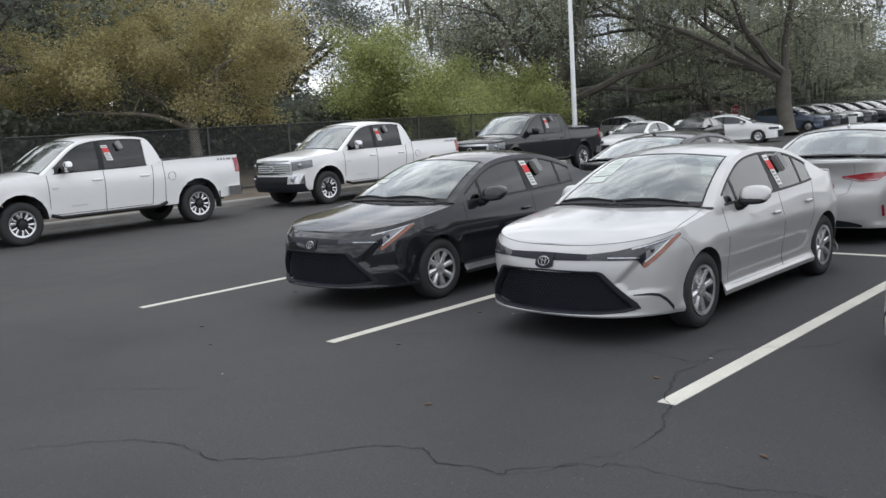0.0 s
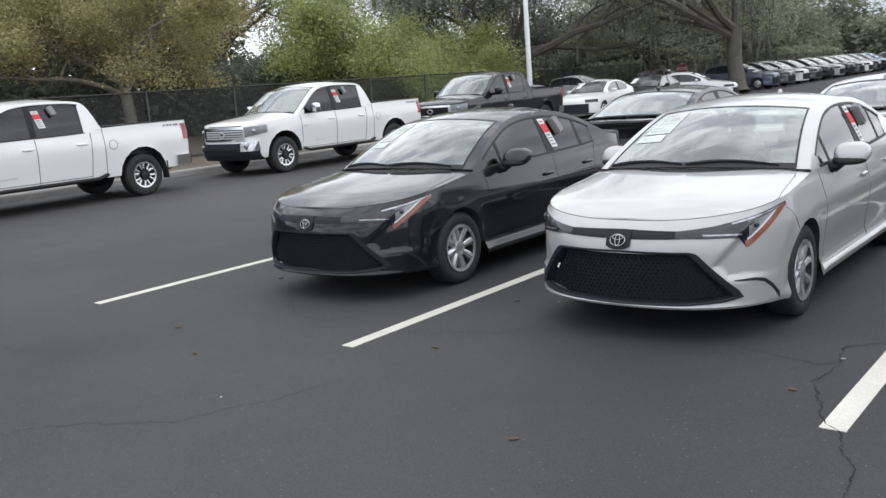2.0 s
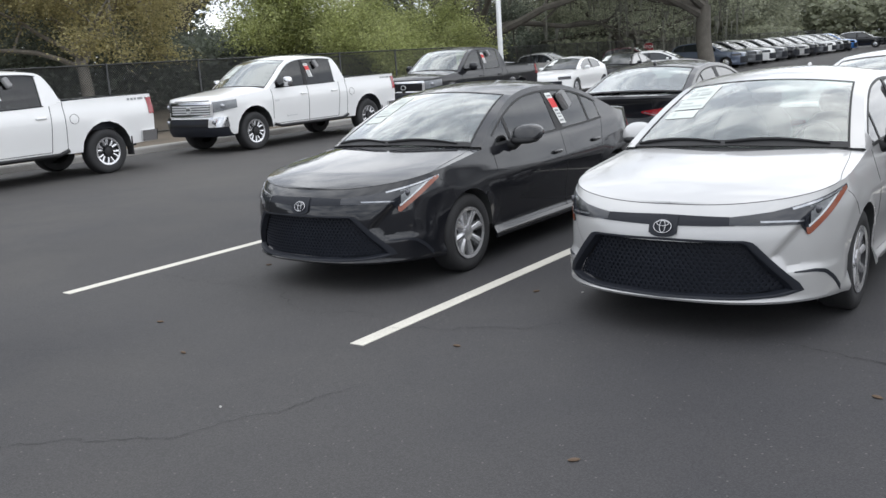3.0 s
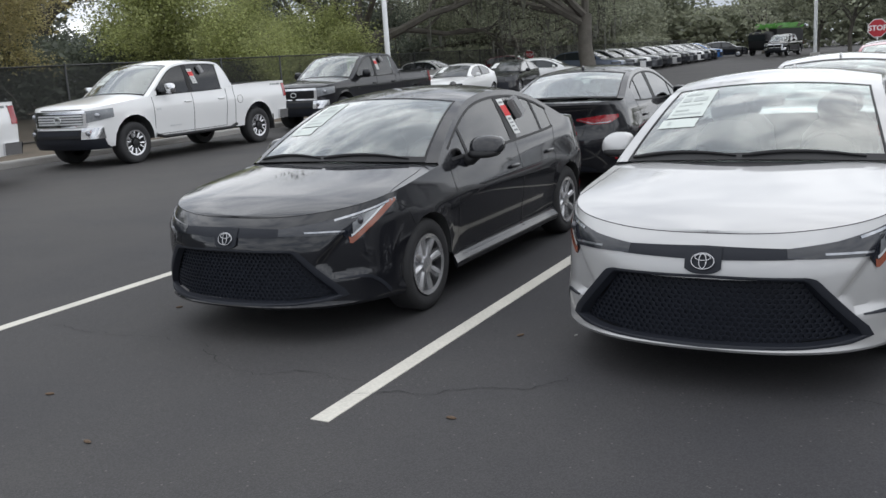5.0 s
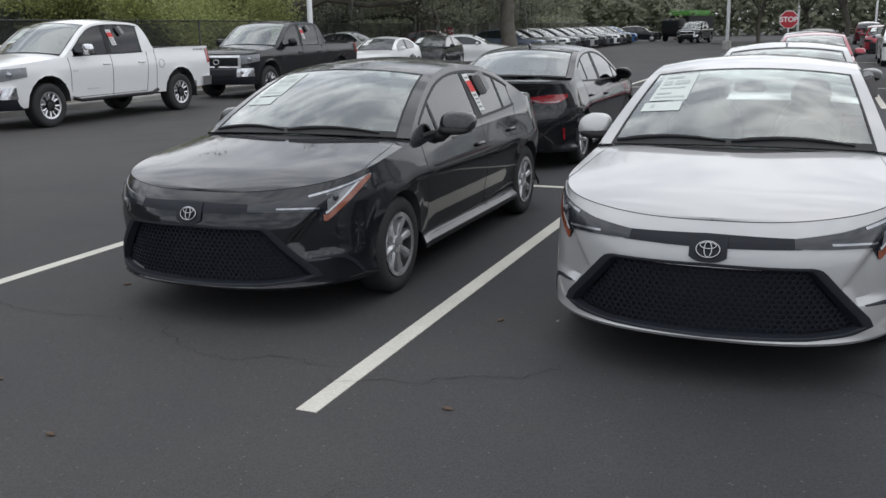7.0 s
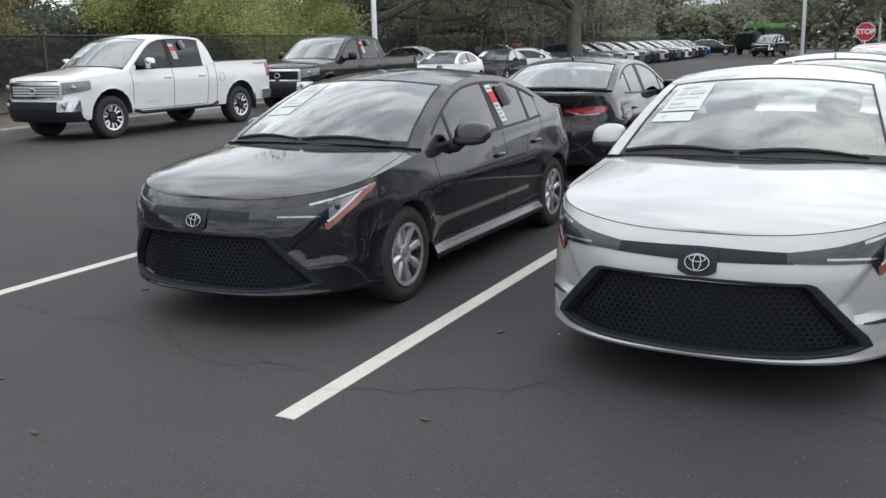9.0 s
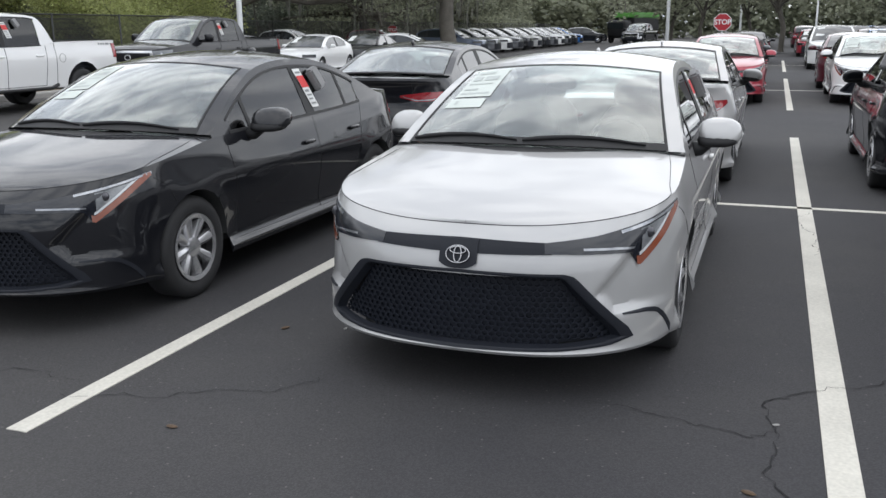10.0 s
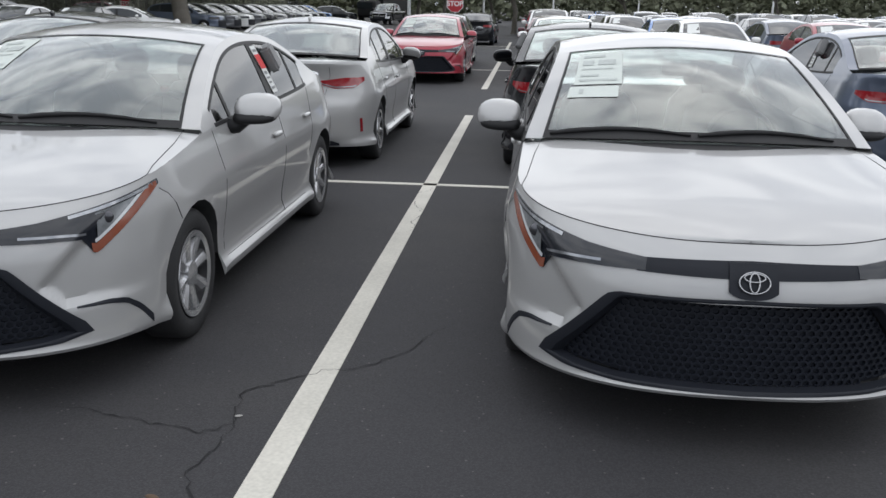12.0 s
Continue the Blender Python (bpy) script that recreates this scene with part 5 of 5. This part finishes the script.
fence(-23.3, -40, 31, 3.05, 2.12)
fence(-30.5, 31, 120, 3.05, 2.12)


def light_pole(x, y, h, arms=2, turn=0):
    root = empty("light_pole", "tall white steel lot light pole on a concrete base", "light pole", "lot light poles")
    s = Soup()
    s.lathe([(0, 0.30), (0.55, 0.30), (0.6, 0.26), (0.6, 0.0)], 16)
    s.v = [(b, c, a) for a, b, c in s.v]
    skin_part("base", s, CONCRETE, root, "round concrete base")
    s = Soup()
    s.tube([(0, 0, 0.5), (0, 0, h)], [0.12, 0.085], 12)
    s.piece("shaft", GALV, root, "", True)
    for k in range(arms):
        d = 1 if k == 0 else -1
        s = Soup()
        s.tube([(0, 0, h - 0.2), (d * 0.7, 0, h - 0.1)], 0.04, 6)
        arm = s.piece("arm", GALV, root, "", True)
        s = Soup()
        blob(s, (d * 1.0, 0, h - 0.08), (0.38, 0.24, 0.08), 1, 4, 12, 6)
        s.piece("lamp_head", TRIM, arm, "dark flat lamp head", True)
    root.matrix_basis = pose(x, y, 0, 0, 0, turn)


light_pole(-22.9, 33.8, 9.2)
light_pole(-9.7, 66.0, 9.2)
light_pole(-6.4, 104.5, 9.5)
light_pole(1.6, 119.6, 9.5)
light_pole(28, 118, 9.5)
light_pole(14.5, 140, 8.5)


def stop_sign(x, y, z, turn, half=0.38):
    root = empty("stop_sign", "red octagonal stop sign on a steel post", "stop sign")
    s = Soup()
    s.tube([(0, 0.03, 0.0), (0, 0.03, z + half)], 0.03, 8)
    s.piece("post", GALV, root, "", True)
    for name, r, m, y0 in (("rim", half, STOPWHITE, 0.0), ("face", half * 0.93, STOPRED, -0.005)):
        s = Soup()
        ring = [(r / math.cos(math.pi / 8) * math.sin(math.pi / 8 + math.pi / 4 * k), z + r / math.cos(math.pi / 8) * math.cos(math.pi / 8 + math.pi / 4 * k)) for k in range(8)]
        s.v = [(a, y0 - 0.004, b) for a, b in ring] + [(a, y0 + 0.004, b) for a, b in ring]
        s.f = [tuple(range(8)), tuple(range(15, 7, -1))] + [(k, (k + 1) % 8, 8 + (k + 1) % 8, 8 + k) for k in range(8)]
        skin_part(name, s, m, root)
    text = bpy.data.curves.new("stop_text", "FONT")
    text.body, text.size, text.align_x, text.align_y, text.extrude = "STOP", half * 0.80, "CENTER", "CENTER", 0.002
    text.offset = 0.008
    text.materials.append(STOPWHITE)
    word = new("lettering", text)
    word.parent = root
    word.matrix_basis = pose(0, -0.014, z, 90, 0, 0)
    root.matrix_basis = pose(x, y, 0, 0, 0, turn)


stop_sign(-5.3, 50.6, 1.84, 4, 0.43)
stop_sign(-30.0, 66.0, 1.55, 24)


# ---- cracks, chips and leaves on the asphalt ----
def crack(points, width, seed, name="asphalt_crack"):
    d = random.Random(seed)
    pts, jog = [], [0.0, 0.0]
    for (ax, ay), (bx, by) in zip(points, points[1:]):
        n = max(2, int(math.hypot(bx - ax, by - ay) / 0.03))
        for i in range(n):
            f = i / n
            jog = [0.8 * q + d.gauss(0, 0.013) for q in jog]
            pts.append((ax + (bx - ax) * f + jog[0], ay + (by - ay) * f + jog[1]))
    pts.append(points[-1])
    s, rows = Soup(), []
    for i, (x, y) in enumerate(pts):
        a, b = pts[max(i - 1, 0)], pts[min(i + 1, len(pts) - 1)]
        n = Vector((-(b[1] - a[1]), b[0] - a[0])).normalized()
        w = width * 0.85 * d.uniform(0.2, 1.0) * min(1, 0.3 + 4 * min(i, len(pts) - 1 - i) / len(pts))
        rows.append([(x - n.x * w, y - n.y * w, 0.0045), (x + n.x * w, y + n.y * w, 0.0045)])
    s.grid(rows)
    tag_structure(s.piece(name, CRACK), "thin dark crack in the asphalt", "crack")


crack([(-5.20, 1.54), (-4.97, 1.78), (-4.70, 2.14), (-4.27, 2.25), (-3.87, 2.24), (-3.59, 2.51), (-3.33, 2.86), (-3.04, 2.96), (-2.75, 2.91), (-2.49, 2.94), (-2.34, 3.17), (-2.11, 3.58)], 0.006, 1)
crack([(-2.49, 2.94), (-2.02, 3.42), (-1.61, 3.44), (-1.18, 3.53), (-0.47, 3.5)], 0.004, 2)
crack([(-3.34, 5.46), (-3.04, 5.46), (-2.84, 5.44), (-2.60, 5.33), (-2.55, 5.49), (-2.63, 5.71), (-2.51, 5.83), (-2.32, 5.96), (-2.11, 6.06), (-1.95, 6.3), (-1.79, 6.64)], 0.005, 3)
crack([(-2.55, 5.49), (-2.56, 5.21), (-2.57, 5.06), (-2.53, 4.93), (-2.37, 4.5), (-2.11, 4.04), (-2.11, 3.58)], 0.005, 4)
crack([(-5.61, 4.8), (-5.40, 4.87), (-5.19, 4.88), (-4.98, 5.03), (-4.74, 5.11), (-4.61, 5.26), (-4.58, 5.39)], 0.004, 5)
crack([(-8.42, 5.2), (-7.99, 5.15), (-7.60, 5.18), (-7.24, 5.16)], 0.004, 6)
crack([(-7.06, 5.26), (-6.61, 4.92), (-6.27, 4.83), (-6.05, 4.99), (-5.61, 4.9)], 0.004, 7)
crack([(-6.27, 2.1), (-5.87, 2.6), (-5.37, 2.9), (-5.17, 3.4), (-4.97, 3.9)], 0.003, 8)
crack([(-2.27, 8.6), (-2.22, 9.2), (-2.37, 9.8), (-2.27, 10.3)], 0.004, 9)
crack([(-9.17, 3.0), (-8.47, 3.3), (-7.77, 3.2), (-7.17, 3.6)], 0.003, 10)


def chip(x, y, size, turn, material, name, label):
    s = Soup()
    blob(s, (0, 0, size * 0.22), (size, size * 0.45, size * 0.25), 1, 1.8, 7, 4)
    ob = tagged(s.piece(name, material, None, "", False), label, name)
    ob.matrix_basis = pose(x, y, 0, 0, 0, turn)


for i, (x, y) in enumerate(((-4.91, 4.65), (-5.10, 5.93), (-4.78, 6.03), (-6.42, 3.81), (-7.78, 5.82), (-2.54, 5.49), (-2.63, 4.86), (-3.57, 3.6), (-5.47, 3.3), (-1.47, 3.9), (-7.17, 4.2))):
    if i % 3 == 2:
        chip(x, y, 0.018, 40 * i, CONCRETE, "pebble", "small pale pebble on the asphalt")
    else:
        chip(x, y, 0.03, 57 * i, LITTER, "fallen_leaf", "small dry brown leaf on the asphalt")

# ---- trees ----
def grow(dice, base, h, trunk_r, fork, limbs, reach, droop, depth, lean):
    """The limbs as point lists with radii, and the places that bear leaves."""
    branches, tips = [], []

    def limb(p, d, length, r, level):
        n = 6
        pts, rad = [p.copy()], [r]
        for i in range(n):
            d = (d + Vector((dice.gauss(0, 0.2), dice.gauss(0, 0.2), dice.gauss(0, 0.16) - droop * level * 0.06))).normalized()
            p = p + d * length / n
            pts.append(p.copy()), rad.append(r * (1 - 0.62 * (i + 1) / n))
            if level >= 1 and i >= 1:
                tips.append((p.copy(), level))
            if level < depth and i >= 2 and dice.random() < 0.85:
                side = Vector((dice.gauss(0, 1), dice.gauss(0, 1), dice.gauss(0.25, 0.6))).normalized()
                limb(p, (d * 0.6 + side * 0.8).normalized(), length * dice.uniform(0.45, 0.65), rad[-1] * 0.62, level + 1)
        branches.append((pts, rad, level))
    top = Vector((base[0] + dice.gauss(0, 0.15) * fork, base[1] + dice.gauss(0, 0.15) * fork, base[2] + fork))
    b = Vector(base)
    mid = b.lerp(top, 0.5) + Vector((dice.gauss(0, 0.06) * fork, dice.gauss(0, 0.06) * fork, 0))
    branches.append(([b, b + (mid - b) * 0.12, mid, top], [trunk_r * 1.5, trunk_r * 1.12, trunk_r, trunk_r * 0.9], 0))
    for k in range(limbs):
        a = 2 * math.pi * (k + dice.uniform(-0.3, 0.3)) / limbs
        up = dice.uniform(0.35, 1.1) * (h - fork) / reach
        d = Vector((math.cos(a), math.sin(a), up)).normalized()
        d = (d + lean).normalized()
        limb(top - Vector((0, 0, dice.uniform(0, 0.25) * fork)), d, math.hypot(reach, (h - fork) * 0.8) * dice.uniform(0.7, 1.0) * (1 + 0.8 * d.dot(lean)), trunk_r * dice.uniform(0.42, 0.62), 1)
    return branches, tips


def leaf_mesh(name, centres, size, rng, material, flat=0.5):
    n = len(centres)
    a = rng.normal(size=(n, 3))
    a[:, 2] *= flat
    a /= np.linalg.norm(a, axis=1)[:, None]
    b = np.cross(a, rng.normal(size=(n, 3)))
    b /= np.linalg.norm(b, axis=1)[:, None]
    s = size * rng.uniform(0.5, 1.3, size=(n, 1))
    v = np.stack([centres - a * s, centres + b * s * 0.55, centres + a * s, centres - b * s * 0.55], axis=1).reshape(-1, 3)
    me = bpy.data.meshes.new(name)
    me.vertices.add(4 * n), me.loops.add(4 * n), me.polygons.add(n)
    me.vertices.foreach_set("co", v.astype(np.float32).ravel())
    me.loops.foreach_set("vertex_index", np.arange(4 * n, dtype=np.int32))
    me.polygons.foreach_set("loop_start", np.arange(0, 4 * n, 4, dtype=np.int32))
    me.update(calc_edges=True)
    me.materials.append(material)
    return me


def tree(label, x, y, h, trunk_r, fork, limbs, reach, leaves, size, material, seed, depth=3, clump=0.55, droop=0.5, moss=0, name="oak_tree", bark=BARK, lean=(0, 0, 0)):
    dice, rng = random.Random(seed), np.random.default_rng(seed)
    root = empty(name, label, "tree")
    branches, tips = grow(dice, (0, 0, 0), h, trunk_r, fork, limbs, reach, droop, depth, Vector(lean))
    s = Soup()
    for pts, rad, level in branches:
        s.tube(pts, [max(r, 0.012) for r in rad], 9 if level == 0 else 6 if level == 1 else 4)
    skin_part("trunk", s, bark, root, "rough grey bark trunk and limbs", 50, False)
    spots = np.array([p for p, _ in tips])
    weight = np.array([1.0 if l > 1 else 0.35 for _, l in tips]) * rng.uniform(0.05, 1.0, len(tips)) ** 2.2
    pick = rng.choice(len(spots), leaves, p=weight / weight.sum())
    spotted = spots[pick] + rng.normal(size=(leaves, 3)) * np.array([clump, clump, clump * 0.75])
    if fork > 2:
        spotted = spotted[spotted[:, 2] > fork * 0.92 + rng.normal(size=leaves) * 0.35]
    crown = new("crown", leaf_mesh("crown", spotted, size, rng, material))
    crown.parent = root
    crown["label"] = "clumps of small leaves"
    if moss:
        pick = rng.choice(len(spots), moss)
        c = spots[pick] + rng.normal(size=(moss, 3)) * np.array([0.25, 0.25, 0.1])
        v, f = [], []
        for i, p in enumerate(c):
            l, w = rng.uniform(0.5, 1.5), rng.uniform(0.03, 0.09)
            dx, dy = rng.normal(size=2) * w
            v += [tuple(p + (-dx, -dy, 0)), tuple(p + (dx, dy, 0)), tuple(p + (dx * 0.2, dy * 0.2, -l))]
            f.append((3 * i, 3 * i + 1, 3 * i + 2))
        tagged(piece("moss", v, f, MOSS, root, "grey hanging moss"), kind="stuff")
    root.matrix_basis = pose(x, y, 0.05)
    return root


tree("ochre-leaved spreading tree behind the fence", -36.5, 22.8, 8.6, 0.26, 2.8, 9, 3.9, 110000, 0.066, LEAFOCHRE, 11, 3, 0.42, 0.2, 0, "spreading_tree", BARKPALE)
tree("bright green bushy tree behind the fence", -37.0, 35.5, 6.4, 0.16, 1.0, 7, 2.5, 52000, 0.075, LEAFLIME, 12, 3, 0.5, 0.1, 0, "bushy_tree")
tree("bright green low tree behind the fence", -31.5, 36.2, 4.2, 0.14, 0.7, 7, 2.4, 48000, 0.072, LEAFLIME, 13, 3, 0.5, 0.2, 0, "bushy_tree")
tree("bright green low tree behind the fence", -33.0, 41.5, 4.2, 0.14, 0.7, 7, 2.4, 44000, 0.074, LEAFLIME, 14, 3, 0.5, 0.2, 0, "bushy_tree")
tree("wide live oak with bare grey limbs and hanging moss", -31.5, 44.5, 13.0, 0.45, 3.0, 8, 6.2, 30000, 0.085, LEAFOAK, 15, 4, 0.6, 0.3, 900)
tree("great live oak with a thick trunk and hanging moss", -19.8, 50.4, 13.5, 0.42, 3.6, 9, 7.0, 75000, 0.095, LEAFOAK, 16, 4, 0.8, 0.1, 1200, lean=(-0.56, -0.22, 0.0))
tree("live oak with a dark dense crown", -40.5, 56.0, 8.5, 0.45, 3.5, 8, 7.0, 60000, 0.105, LEAFDARK, 17, 3, 0.8, 0.3, 600)
tree("tall bare-limbed oak with sparse dark leaves", -50.0, 37.5, 13.5, 0.36, 5.5, 7, 3.4, 26000, 0.09, LEAFDARK, 18, 4, 0.6, 0.0, 0)
tree("tall dark oak behind the ochre tree", -52.0, 22.0, 14.0, 0.45, 4.0, 8, 8.0, 60000, 0.115, LEAFDARK, 19, 3, 0.9, 0.2, 0)
tree("tall dark oak at the edge of the woods", -46.0, 12.0, 15.0, 0.40, 3.0, 8, 8.0, 34000, 0.16, LEAFDARK, 20, 3, 0.9, 0.3, 0)
tree("tall dark oak at the edge of the woods", -50.0, 2.0, 16.0, 0.40, 3.0, 8, 8.0, 16000, 0.24, LEAFDARK, 21, 3, 0.9, 0.3, 0)
tree("green oak beside the lane", -33.0, 66.0, 7.0, 0.40, 3.0, 8, 8.0, 64000, 0.115, LEAFOAK, 22, 3, 0.8, 0.4, 600)
tree("green oak beside the lane", -35.0, 80.0, 7.2, 0.40, 3.0, 8, 8.5, 55000, 0.13, LEAFOAK, 23, 3, 0.9, 0.4, 0)
tree("green oak beside the lane", -35.0, 97.0, 7.8, 0.40, 3.0, 8, 8.5, 18000, 0.26, LEAFOAK, 24, 3, 0.9, 0.4, 0)
for i, (x, y, h) in enumerate(((-2.4, 63.5, 8.5), (-9.0, 86.0, 9.5), (-12.0, 90.0, 10.0), (-5.0, 98.0, 8.5), (9.0, 103.0, 8.0), (24.0, 99.0, 9.0), (-20.0, 112.0, 12.0))):
    tree("slim lot tree with a thin trunk", x, y, h, 0.16, 3.0, 6, 3.2, 6500, 0.22, LEAFOAK, 30 + i, 3, 0.6, 0.1, 0, "lot_tree")


def far_woods(label, x0, y0, x1, y1, depth, low, high, count, size, material, seed):
    rng = np.random.default_rng(seed)
    f = rng.uniform(size=count)
    d = np.array([x1 - x0, y1 - y0])
    n = np.array([-d[1], d[0]]) / np.linalg.norm(d)
    length = np.linalg.norm(d)
    tops = np.array([low + (high - low) * (0.5 + 0.5 * noise.noise(Vector((k * length / 400 * 0.13, seed * 3.1, 0))) + 0.35 * noise.noise(Vector((k * length / 400 * 0.45, seed, 4)))) for k in range(401)])
    top = tops[(f * 400).astype(int)]
    z = top * rng.uniform(size=count) ** 0.75
    p = np.array([x0, y0]) + d * f[:, None] + n * (rng.uniform(-0.5, 0.5, size=(count, 1)) * depth)
    ob = new("far_woods", leaf_mesh("far_woods", np.column_stack([p, z]), size, rng, material))
    tagged(ob, label, "woods", "", "stuff")


far_woods("tall dark green woods behind the fence", -56, -30, -58, 45, 8, 9, 13, 100000, 0.27, LEAFDARK, 3)
far_woods("low dark woods in the gap", -58, 45, -60, 66, 6, 2.5, 5, 16000, 0.24, LEAFDARK, 4)
far_woods("dark undergrowth behind the fence", -40, -20, -41, 70, 5, 2.2, 5.2, 60000, 0.18, LEAFDARK, 5)
far_woods("dark green woods along the lane", -36, 75, -42, 140, 8, 5, 9, 22000, 0.42, LEAFOAK, 7)
far_woods("distant line of green trees beyond the lot", -45, 148, 120, 150, 12, 5, 10, 42000, 0.6, LEAFOAK, 9)
far_woods("dark green woods behind the oaks", -62, 66, -36, 84, 8, 4, 8, 26000, 0.30, LEAFDARK, 12)
far_woods("low green hedge behind the oaks", -34, 60, -34, 120, 3, 1.5, 3.5, 16000, 0.22, LEAFOAK, 13)


# ---- cables strung along the woods ----
for dz in (0.0, 0.55):
    s = Soup()
    s.tube([(-41, -12 + 72 * f, 7.4 + dz - 2.4 * math.sin(math.pi * f) + 0.6 * f) for f in spread(0, 1, 24)], 0.018, 5)
    tagged(s.piece("overhead_cable", FENCEBLACK), "thin black overhead cable strung before the woods", "cable")
